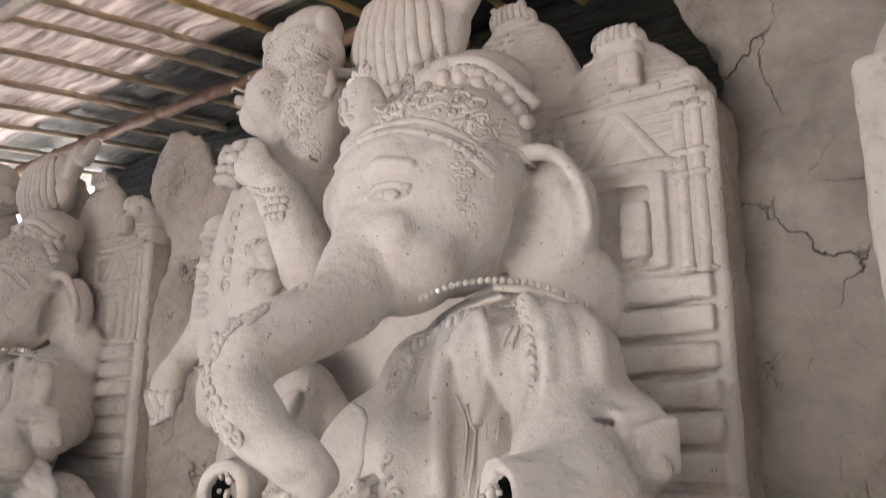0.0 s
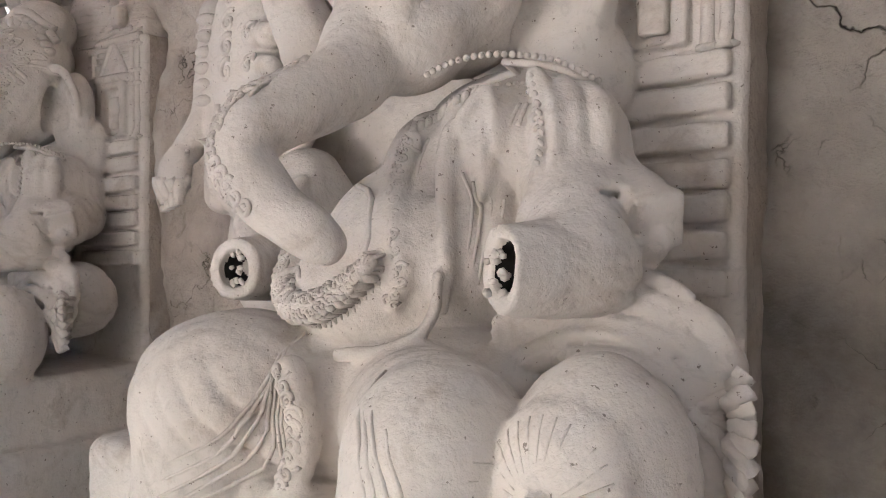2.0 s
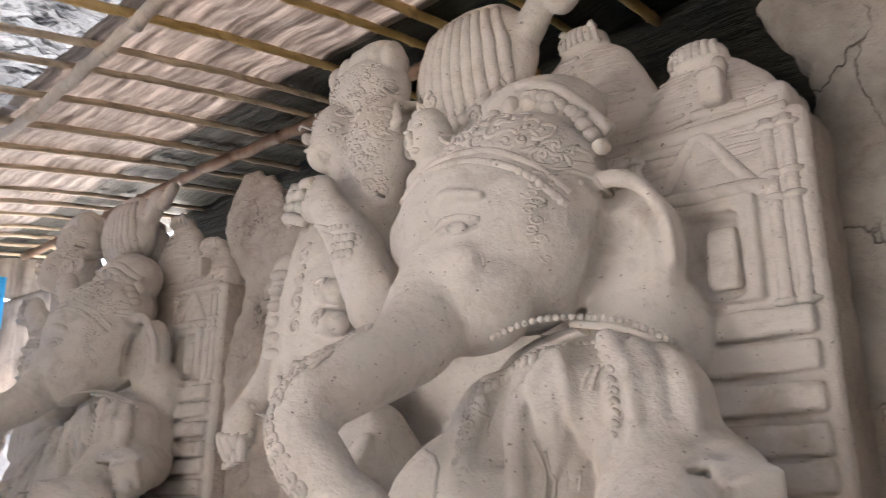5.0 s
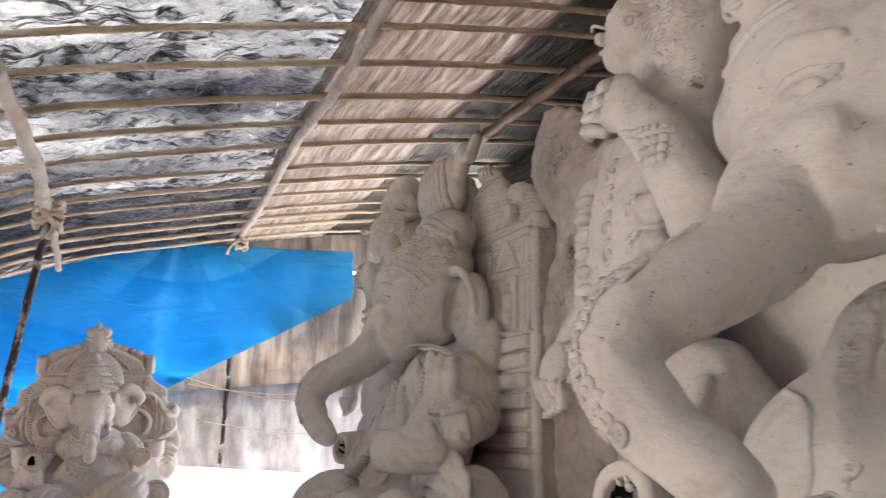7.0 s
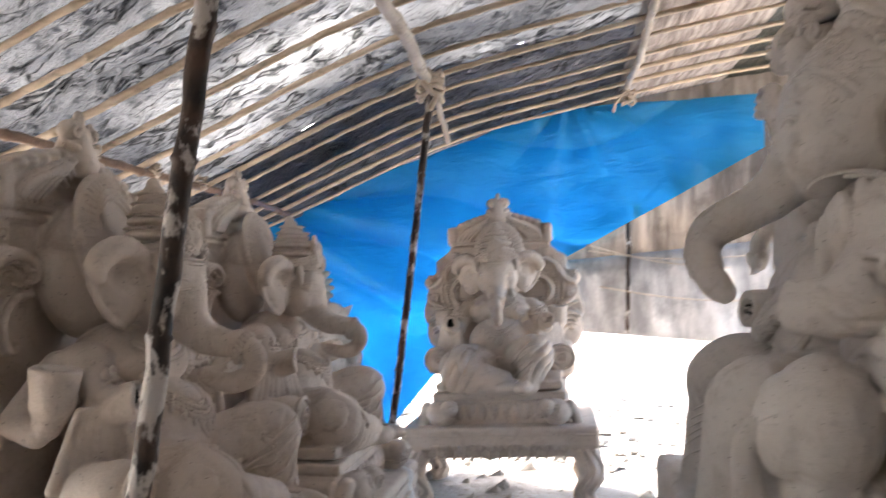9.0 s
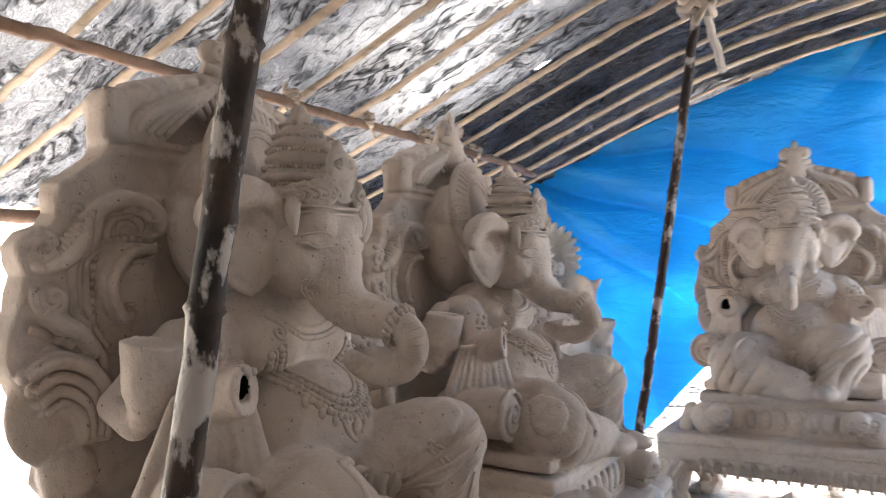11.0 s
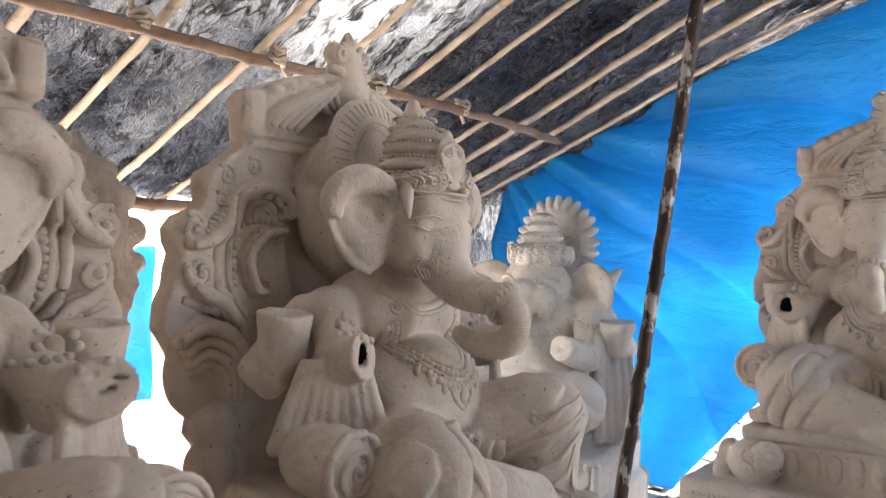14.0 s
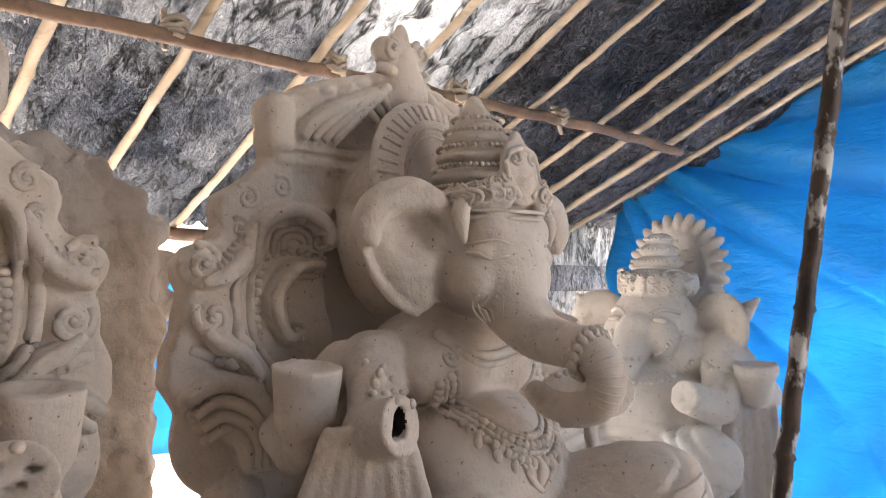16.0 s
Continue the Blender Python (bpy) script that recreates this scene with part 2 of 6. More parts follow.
# ---------------- clay: shapes melted together in a distance field, then skinned ----------------
class Clay:
    def __init__(self, lo, hi, h):
        self.lo, self.h = np.array(lo, float), h
        self.n = np.ceil((np.array(hi, float) - self.lo) / h).astype(int) + 1
        self.f = np.full(self.n, 1.0, np.float32)
        self.v, self.q, self.count, self.lower = [], [], 0, 0.0

    def _box(self, lo, hi):
        a = np.clip(np.floor((np.array(lo) - self.lo) / self.h).astype(int), 0, self.n)
        b = np.clip(np.ceil((np.array(hi) - self.lo) / self.h).astype(int) + 1, 0, self.n)
        sl = tuple(slice(i, j) for i, j in zip(a, b))
        ax = [(self.lo[i] + self.h * np.arange(a[i], b[i])).astype(np.float32) for i in range(3)]
        return sl, ax[0][:, None, None], ax[1][None, :, None], ax[2][None, None, :]

    def front(self, q, sink, reach=0.16):
        """The point q moved along y on to the nearest skin that faces the front, sunk by so much."""
        i, k = [int(round((q[a] - self.lo[a]) / self.h)) for a in (0, 2)]
        if not (0 <= i < self.n[0] and 0 <= k < self.n[2]):
            return q
        col = self.f[i, :, k]
        j = np.nonzero((col[:-1] >= 0) & (col[1:] < 0))[0]
        if not len(j):
            return q
        y = self.lo[1] + self.h * (j + col[j] / (col[j] - col[j + 1]))
        y = y[np.argmin(np.abs(y - q[1]))]
        return (q[0], y + sink, q[2]) if abs(y - q[1]) < reach else q

    def _add(self, v, faces):
        self.v.append(np.asarray(v, float).reshape(-1, 3) - np.array((0, 0, self.lower)))
        self.q += [tuple(i + self.count for i in f) for f in faces]
        self.count += len(self.v[-1])

    def stud(self, c, r, turn=(0, 0, 0), sides=8, rows=5):
        """A small modelled boss pressed on to the skin."""
        R = np.array(pose(0, 0, 0, *turn).to_3x3())
        v = [(0, 0, -1)]
        for i in range(1, rows):
            a = -math.pi / 2 + math.pi * i / rows
            v += [(math.cos(a) * math.cos(t), math.cos(a) * math.sin(t), math.sin(a)) for t in np.linspace(0, 2 * math.pi, sides, endpoint=False)]
        v.append((0, 0, 1))
        f = [(0, 1 + (k + 1) % sides, 1 + k) for k in range(sides)]
        for i in range(rows - 2):
            a = 1 + i * sides
            f += [(a + k, a + (k + 1) % sides, a + sides + (k + 1) % sides, a + sides + k) for k in range(sides)]
        a = 1 + (rows - 2) * sides
        f += [(a + k, a + (k + 1) % sides, len(v) - 1) for k in range(sides)]
        self._add((np.array(v) * np.array(r)) @ R.T + np.array(c, float), f)

    def cord(self, pts, rad, sides=7):
        """A thin modelled line laid on the skin."""
        out, rr = [], []
        for q, r in zip(pts, rad):
            s = self.front(q, 0.2 * r)
            if out and abs(s[1] - out[-1][1]) > 0.06 + 1.5 * math.hypot(s[0] - out[-1][0], s[2] - out[-1][2]):
                s = (s[0], out[-1][1], s[2])
            if not out or math.dist(s, out[-1]) > 1e-4:
                out.append(tuple(s))
                rr.append(r)
        if len(out) > 1:
            self._add(*tube_data([tuple(float(a) for a in q) for q in out], rr, sides))

    def _join(self, sl, d, k, cut):
        f = self.f[sl]
        k = max(0.5 * k, 0.004)
        if cut:
            d = -d
            hh = np.clip(0.5 - 0.5 * (f - d) / k, 0, 1)
            self.f[sl] = f + (d - f) * hh + k * hh * (1 - hh)
        else:
            hh = np.clip(0.5 + 0.5 * (f - d) / k, 0, 1)
            self.f[sl] = f + (d - f) * hh - k * hh * (1 - hh)

    def ball(self, c, r, turn=(0, 0, 0), k=0.03, cut=False):
        r = (r,) * 3 if isinstance(r, (int, float)) else r
        if k <= 0.012 and not cut and max(r) <= 0.06:
            self.stud(self.front(c, 0.25 * r[1]), r, turn)
            return
        c = np.array(c, float)
        m = max(r) + k + 2 * self.h
        sl, x, y, z = self._box(c - m, c + m)
        R = np.array(pose(0, 0, 0, *turn).to_3x3().transposed(), np.float32)
        x, y, z = x - c[0], y - c[1], z - c[2]
        q = [R[i, 0] * x + R[i, 1] * y + R[i, 2] * z for i in range(3)]
        k0 = np.sqrt(sum((q[i] / r[i]) ** 2 for i in range(3)))
        k1 = np.sqrt(sum((q[i] / r[i] ** 2) ** 2 for i in range(3))) + 1e-6
        self._join(sl, k0 * (k0 - 1) / k1, k, cut)

    def box(self, c, half, turn=(0, 0, 0), edge=0.015, k=0.02, cut=False):
        c = np.array(c, float)
        m = float(np.linalg.norm(half)) + k + 2 * self.h
        ex = np.array(half) + k + 2 * self.h if turn == (0, 0, 0) else m
        sl, x, y, z = self._box(c - ex, c + ex)
        R = np.array(pose(0, 0, 0, *turn).to_3x3().transposed(), np.float32)
        x, y, z = x - c[0], y - c[1], z - c[2]
        q = [np.abs(R[i, 0] * x + R[i, 1] * y + R[i, 2] * z) - (half[i] - edge) for i in range(3)]
        out = np.sqrt(sum(np.maximum(v, 0) ** 2 for v in q))
        d = out + np.minimum(np.maximum(np.maximum(q[0], q[1]), q[2]), 0) - edge
        self._join(sl, d, k, cut)

    def slab(self, zs, ws, y, half, k=0.02):
        """An upright slab whose half-width changes along its height."""
        sl, X, Y, Z = self._box((-max(ws) - 0.05, y - half - 0.05, zs[0] - 0.05), (max(ws) + 0.05, y + half + 0.05, zs[-1] + 0.05))
        side = (np.abs(X) - np.interp(Z.ravel(), zs, ws)[None, None, :]) * 0.75
        flat = np.abs(Y - y) - half
        ends = np.maximum(zs[0] - Z, Z - zs[-1])
        q = np.maximum(np.maximum(side, flat), ends)
        e = np.maximum(0.02 - np.abs(side - flat), 0)
        self._join(sl, (q + e * e / 0.08).astype(np.float32), k, False)

    def tube(self, pts, rad, k=0.02, cut=False, lay=None):
        """A chain of round cones. Thin ones are laid on the skin."""
        rad = [rad] * len(pts) if isinstance(rad, (int, float)) else rad
        if lay is None:
            lay = k <= 0.012 and not cut and max(rad) <= 0.027
        if lay:
            if len(pts) < 9:
                P, t = np.array(pts, float), np.linspace(0, len(pts) - 1, 12)
                rad = list(np.interp(t, range(len(rad)), rad))
                pts = np.stack([np.interp(t, range(len(P)), P[:, i]) for i in range(3)], 1)
            self.cord(pts, rad)
            return
        pts = [np.array(q, np.float32) for q in pts]
        m = max(rad) + k + 2 * self.h
        P = np.array(pts)
        whole, x0, y0, z0 = self._box(P.min(0) - m, P.max(0) + m)
        if 0 in (x0.size, y0.size, z0.size):
            return
        dist = np.full((x0.size, y0.size, z0.size), 1.0, np.float32)
        start = [q.start for q in whole]
        for i in range(len(pts) - 1):
            a, b, ra, rb = pts[i], pts[i + 1], rad[i], rad[i + 1]
            m = max(ra, rb) + k + 2 * self.h
            sl, x, y, z = self._box(np.minimum(a, b) - m, np.maximum(a, b) + m)
            sub = tuple(slice(q.start - o, q.stop - o) for q, o in zip(sl, start))
            v = b - a
            L = float(v @ v) + 1e-9
            x, y, z = x - a[0], y - a[1], z - a[2]
            t = np.clip((x * v[0] + y * v[1] + z * v[2]) / L, 0, 1)
            d = np.sqrt((x - t * v[0]) ** 2 + (y - t * v[1]) ** 2 + (z - t * v[2]) ** 2) - (ra + (rb - ra) * t)
            dist[sub] = np.minimum(dist[sub], d)
        self._join(whole, dist, k, cut)

    def curve(self, pts, rad, n=24, k=0.02, cut=False):
        """A smooth tube through the points."""
        P = np.array(pts, float)
        rad = [rad] * len(P) if isinstance(rad, (int, float)) else rad
        ts = np.linspace(0, len(P) - 1, n)
        out = []
        for t in ts:
            i = min(int(t), len(P) - 2)
            u = t - i
            p0, p1, p2, p3 = P[max(i - 1, 0)], P[i], P[i + 1], P[min(i + 2, len(P) - 1)]
            out.append(0.5 * (2 * p1 + (p2 - p0) * u + (2 * p0 - 5 * p1 + 4 * p2 - p3) * u * u + (3 * p1 - p0 - 3 * p2 + p3) * u ** 3))
        self.tube(out, list(np.interp(ts, range(len(rad)), rad)), k, cut)
        return out

    def beads(self, pts, r, gap, k=0.004):
        P = np.array(pts, float)
        seg = np.linalg.norm(np.diff(P, axis=0), axis=1)
        tot = np.concatenate([[0], np.cumsum(seg)])
        r, gap = 0.72 * r, 0.72 * gap
        for d in np.arange(0, tot[-1], gap):
            q = [np.interp(d, tot, P[:, i]) for i in range(3)]
            self.stud(self.front(q, 0.1 * r), (r, r, r), sides=7, rows=4)

    def spiral(self, c, r, turns=1.6, start=0.0, hand=1, thick=0.3, y=None, k=0.01, tail=None):
        """A scroll in the plane of the panel, wound in to c, with an optional tail."""
        pts, rad = [], []
        n = int(15 * turns)
        for i in range(n + 1):
            u = i / n
            a = start + hand * 2 * math.pi * turns * u
            q = 0.96 * r * (1 - u) ** 0.9 + 0.04 * r
            pts.append((c[0] + q * math.cos(a), c[1], c[2] + q * math.sin(a)))
            rad.append(thick * r * (0.66 - 0.24 * u))
        if tail:
            pts, rad = [tail] + pts, [rad[0] * 0.5] + rad
        self.tube(pts, rad, k, lay=True)
        self.ball(c, 0.24 * r, k=0.004)

    def disc(self, c, axis, r, length, k=0.01, cut=False):
        a = Vector(axis).normalized()
        c = Vector(c)
        self.tube([c - a * length / 2, c + a * length / 2], r, k, cut)

    def plane_cut(self, c, normal, reach):
        """Saws off what lies beyond a plane, near c."""
        c, nrm = np.array(c, float), np.array(Vector(normal).normalized())
        sl, x, y, z = self._box(c - reach, c + reach)
        d = nrm[0] * (x - c[0]) + nrm[1] * (y - c[1]) + nrm[2] * (z - c[2])
        rr = np.sqrt((x - c[0]) ** 2 + (y - c[1]) ** 2 + (z - c[2]) ** 2) - reach
        self.f[sl] = np.maximum(self.f[sl], np.where(rr < 0, d, -1))

    def ripple(self, lo, hi, way, step, depth, phase=0.0, bend=None):
        """Folds: a wave pressed into the surface inside a soft box."""
        sl, x, y, z = self._box(lo, hi)
        w = way[0] * x + way[1] * y + way[2] * z
        if bend is not None:
            w = np.sqrt((x - bend[0]) ** 2 + (z - bend[2]) ** 2 + 0.3 * (y - bend[1]) ** 2)
        lo, hi = np.array(lo), np.array(hi)
        fade = 1.0
        for i, v in enumerate((x, y, z)):
            m = 0.25 * (hi[i] - lo[i])
            fade = fade * np.clip((v - lo[i]) / m, 0, 1) * np.clip((hi[i] - v) / m, 0, 1)
        self.f[sl] += depth * fade * (1 - np.abs(np.sin(math.pi * w / step + phase))) ** 1.6

    def lumps(self, amount, size, seed=0):
        """Hand-worked unevenness all over."""
        x, y, z = [(self.lo[i] + self.h * np.arange(self.n[i])).astype(np.float32) for i in range(3)]
        r = np.random.RandomState(seed)
        for j in range(4):
            w = r.normal(size=(3, 3)) * 2 * math.pi / size
            ph = r.uniform(0, 6.28, 3)
            a = [np.sin(w[i, 0] * x[:, None, None] + w[i, 1] * y[None, :, None] + w[i, 2] * z[None, None, :] + ph[i]) for i in range(2)]
            self.f += np.float32(amount / 4) * a[0] * a[1]

    def sink(self, dz):
        """What follows is modelled lower by dz."""
        self.lo, self.lower = self.lo + np.array((0, 0, dz)), self.lower + dz

    def skin(self):
        """Surface nets: vertices and quads of the zero level."""
        f = self.f
        f[0], f[-1] = 1, 1
        f[:, 0], f[:, -1] = 1, 1
        f[:, :, 0], f[:, :, -1] = 1, 1
        ins = f < 0
        n = self.n - 1
        cnt = np.zeros(n, np.int8)
        corners = [(i, j, k) for i in (0, 1) for j in (0, 1) for k in (0, 1)]
        for i, j, k in corners:
            cnt += ins[i:i + n[0], j:j + n[1], k:k + n[2]]
        act = np.argwhere((cnt > 0) & (cnt < 8))
        vals = np.stack([f[act[:, 0] + i, act[:, 1] + j, act[:, 2] + k] for i, j, k in corners], 1)
        acc, num = np.zeros((len(act), 3)), np.zeros(len(act))
        for a in range(8):
            for b in range(a + 1, 8):
                ca, cb = np.array(corners[a]), np.array(corners[b])
                if abs(ca - cb).sum() != 1:
                    continue
                va, vb = vals[:, a], vals[:, b]
                x = (va < 0) != (vb < 0)
                t = np.where(x, va / np.where(x, va - vb, 1), 0)
                acc += np.where(x[:, None], ca + t[:, None] * (cb - ca), 0)
                num += x
        verts = self.lo + self.h * (act + acc / num[:, None])
        ident = np.full(n, -1, np.int64)
        ident[act[:, 0], act[:, 1], act[:, 2]] = np.arange(len(act))
        quads = []
        for ax in range(3):
            s0 = [slice(1, n[i]) for i in range(3)]
            s0[ax] = slice(0, n[ax])
            s1 = list(s0)
            s1[ax] = slice(1, n[ax] + 1)
            A, B = ins[tuple(s0)], ins[tuple(s1)]
            o = [i for i in range(3) if i != ax]
            for up in (True, False):
                e = np.argwhere((A & ~B) if up else (~A & B))
                e[:, o] += 1
                c = []
                for du, dv in ((0, 0), (1, 0), (1, 1), (0, 1)):
                    q = e.copy()
                    q[:, o[0]] -= du
                    q[:, o[1]] -= dv
                    c.append(ident[q[:, 0], q[:, 1], q[:, 2]])
                c = np.stack(c, 1)
                flip = up == (ax != 1)
                quads.append(c if flip else c[:, ::-1])
        q = np.concatenate(quads)
        return verts, q[(q >= 0).all(1)]

    def finish(self, name, materials, pick=None):
        verts, quads = self.skin()
        base = len(verts)
        faces = list(map(tuple, quads.tolist())) + [tuple(i + base for i in f) for f in self.q]
        if self.v:
            verts = np.concatenate([verts] + self.v)
        sizes = np.array([len(f) for f in faces], np.int32)
        flat = np.fromiter((i for f in faces for i in f), np.int32, int(sizes.sum()))
        me = bpy.data.meshes.new(name)
        me.vertices.add(len(verts))
        me.vertices.foreach_set("co", verts.astype(np.float32).ravel())
        me.loops.add(len(flat))
        me.loops.foreach_set("vertex_index", flat)
        me.polygons.add(len(faces))
        me.polygons.foreach_set("loop_start", np.concatenate([[0], np.cumsum(sizes)[:-1]]).astype(np.int32))
        me.polygons.foreach_set("loop_total", sizes)
        for mt in materials:
            me.materials.append(mt)
        if pick:
            mid = verts[quads].mean(1)
            me.polygons.foreach_set("material_index", np.concatenate([pick(mid).astype(np.int32), np.zeros(len(self.q), np.int32)]))
        me.polygons.foreach_set("use_smooth", np.ones(len(faces), bool))
        me.update(calc_edges=True)
        me.validate()
        return new(name, me)



def hollow(m, holes):
    """Faces inside the broken-off hollow limbs, which take the painted shade."""
    hit = np.zeros(len(m), bool)
    for x, y, z, r in holes:
        hit |= (m[:, 0] - x) ** 2 + (m[:, 1] - y) ** 2 + (m[:, 2] - z) ** 2 < r * r
    return hit



# ---------------- statue with the temple panel ----------------
# x: to the right as one faces it, y: into the panel (the panel's face at 1.85), z: up from the ground
def temple_statue():
    c = Clay((-1.32, 0.72, 0.0), (1.02, 2.12, 3.3), 0.0085)
    Y = 1.85
    # panel with its towers
    c.box((-0.18, 1.96, 1.25), (0.96, 0.12, 1.28), edge=0.03)
    c.box((-0.16, 1.97, 2.2), (0.90, 0.10, 0.42), edge=0.03, k=0.04)
    for x, z, w, h in ((0.50, 2.42, 0.255, 0.36), (0.14, 2.52, 0.25, 0.46), (-0.22, 2.55, 0.24, 0.48), (-0.92, 2.42, 0.2, 0.32)):
        c.ball((x, 1.96, z), (w, 0.115, h), k=0.03)
        c.ball((x, 1.94, z + h * 0.98), (0.085, 0.06, 0.045), k=0.03)
        for i in range(7):
            c.tube([(x - 0.066 + 0.022 * i, 1.885, z + h * 0.94), (x - 0.05 + 0.017 * i, 1.89, z + h * 0.98 + 0.035)], [0.010, 0.012], k=0.01)
        for i in range(12):
            u = 0.02 + 0.075 * i
            hw = w * math.sqrt(max(0.05, 1 - u * u)) * 0.92
            zz = z + h * u
            for j in range(2):
                x0 = x - hw + hw * (j + (0.1 if i % 2 else 0))
                c.tube([(x0 + hw * v, 1.87, zz + 0.003 * math.sin(5 * i + 9 * v)) for v in np.linspace(0.05, 0.9, 6)], 0.0055, k=0.008)
    # ledges of courses beside the body
    for i, z in enumerate((1.48, 1.57, 1.66, 1.74, 1.83, 1.92, 2.0)):
        c.box((0.50, Y - 0.012, z), (0.25, 0.03, 0.034), (0, -1.5, 0), edge=0.012, k=0.012)
    # niche with a door and a roof line
    c.box((0.52, Y, 2.20), (0.13, 0.035, 0.14), edge=0.01, k=0.008)
    c.box((0.53, Y - 0.03, 2.18), (0.075, 0.03, 0.11), edge=0.02, k=0.008, cut=True)
    c.box((0.56, Y - 0.02, 2.17), (0.042, 0.02, 0.08), edge=0.02, k=0.006)
    c.tube([(0.38, Y - 0.02, 2.33), (0.52, Y - 0.03, 2.52), (0.66, Y - 0.02, 2.33)], 0.018, k=0.01)
    c.tube([(0.36, Y - 0.02, 2.34), (0.70, Y - 0.02, 2.335)], 0.022, k=0.01)
    c.tube([(0.36, Y - 0.01, 2.52), (0.74, Y - 0.01, 2.52)], 0.022, k=0.012)
    for x in (0.34, 0.69, 0.735):
        c.tube([(x, Y - 0.01, 2.04), (x, Y - 0.01, 2.5)], 0.019, k=0.012)
        for z in (2.05, 2.3, 2.36, 2.48):
            c.ball((x, Y - 0.015, z), (0.033, 0.03, 0.014), k=0.01)
    c.box((0.57, Y - 0.01, 2.63), (0.03, 0.03, 0.05), edge=0.01, k=0.01)
    c.ball((0.57, Y - 0.01, 2.70), (0.025, 0.03, 0.05), k=0.01)
    c.tube([(0.50, Y - 0.01, 2.575), (0.64, Y - 0.01, 2.575)], 0.015, k=0.01)
    # a second, small crowned head in profile beside the crown, with long curls
    c.ball((-0.63, 1.60, 2.77), (0.095, 0.11, 0.125), (0, -8, 0), k=0.03)
    c.ball((-0.665, 1.55, 2.70), (0.06, 0.06, 0.06), k=0.03)
    c.ball((-0.70, 1.50, 2.755), (0.014, 0.022, 0.024), k=0.014)
    c.ball((-0.70, 1.505, 2.715), (0.017, 0.012, 0.008), k=0.006)
    for dx in (-0.04, 0.03):
        c.ball((-0.685 + dx, 1.50, 2.785), (0.017, 0.010, 0.007), k=0.006)
        c.curve([(-0.705 + dx, 1.50, 2.802), (-0.685 + dx, 1.49, 2.81), (-0.665 + dx, 1.50, 2.80)], 0.005, 6, k=0.005)
    c.ball((-0.48, 1.66, 2.70), (0.12, 0.12, 0.22), k=0.03)
    c.ball((-0.56, 1.66, 2.93), (0.165, 0.12, 0.12), k=0.03)
    c.ball((-0.54, 1.68, 3.04), (0.12, 0.09, 0.09), k=0.03)
    for i in range(6):
        c.ball((-0.70 + 0.055 * i, 1.64, 3.02 + 0.03 * math.sin(0.6 * i)), (0.035, 0.05, 0.06), k=0.014)
    c.beads([(-0.72, 1.55, 2.87), (-0.62, 1.52, 2.885), (-0.48, 1.55, 2.88)], 0.012, 0.024)
    for i in range(10):
        c.spiral((-0.70 + 0.028 * i, 1.55, 2.915 + 0.012 * math.sin(i)), 0.02, 1.2, i, 1 if i % 2 else -1, 0.46, k=0.006)
        c.spiral((-0.69 + 0.027 * i, 1.56, 2.955 + 0.02 * (i % 2)), 0.018, 1.2, i, 1 if i % 2 else -1, 0.46, k=0.006)
    rng = random.Random(3)
    for i in range(60):
        x, z = rng.uniform(-0.58, -0.39), rng.uniform(2.53, 2.90)
        c.spiral((x, 1.57, z), rng.uniform(0.018, 0.026), 1.2, rng.uniform(0, 6), 1 if i % 2 else -1, 0.46, k=0.006)
    c.tube([(-0.60, 1.66, 2.66), (-0.55, 1.70, 2.45)], [0.11, 0.15], k=0.05)
    # raised hand and forearm with its bracelet
    c.tube([(-0.36, 1.55, 2.14), (-0.47, 1.50, 2.38), (-0.54, 1.48, 2.46)], [0.10, 0.075, 0.06], k=0.02)
    c.ball((-0.58, 1.47, 2.50), (0.085, 0.055, 0.08), (0, -35, 0))
    for i in range(4):
        o = 0.035 * i
        c.tube([(-0.56 - 0.6 * o, 1.425, 2.54 - o), (-0.66 - 0.3 * o, 1.43, 2.56 - o), (-0.71, 1.46, 2.53 - 0.8 * o)], [0.022, 0.02, 0.015], k=0.008)
    for o in (0, 0.035):
        c.beads([(-0.54 + o, 1.45, 2.40 - o), (-0.47 + o, 1.405, 2.37 - o), (-0.39 + o, 1.45, 2.37 - o)], 0.014, 0.024)
    for i in range(12):
        c.ball((-0.45 + 0.02 * (i % 4), 1.405 + 0.004 * i, 2.335 - 0.025 * (i // 4)), 0.015, k=0.006)
    # hanging cloth and garland under the hand
    for x, x2 in ((-0.74, -0.80), (-0.68, -0.72), (-0.62, -0.64), (-0.80, -0.88)):
        c.curve([(x, 1.62, 2.45), (x2 + 0.02, 1.60, 2.2), (x2, 1.60, 1.95), (x2 + 0.05, 1.58, 1.72)], [0.05, 0.055, 0.05, 0.06], 14)
    c.ball((-0.70, 1.66, 2.15), (0.26, 0.14, 0.38))
    for z in (2.36, 2.28, 2.2, 2.12):
        c.spiral((-0.74, 1.52, z), 0.04, 1.3, 1.0, 1, 0.4, k=0.006)
    for z in (2.22, 2.12):
        c.tube([(-0.62, 1.54, z), (-0.52, 1.52, z - 0.02)], 0.04, k=0.012)
        c.spiral((-0.60, 1.49, z), 0.035, 1.3, 0, 1, 0.4, k=0.006)
    # the second hand, hanging, with its bangle
    c.tube([(-0.92, 1.62, 2.35), (-0.94, 1.60, 2.0), (-0.98, 1.54, 1.88)], [0.06, 0.06, 0.05])
    for i in range(6):
        c.ball((-0.90, 1.56, 2.32 - 0.055 * i), (0.05, 0.045, 0.022), k=0.008)
    c.beads([(-1.02, 1.50, 1.89), (-0.97, 1.485, 1.87), (-0.92, 1.51, 1.87)], 0.014, 0.024)
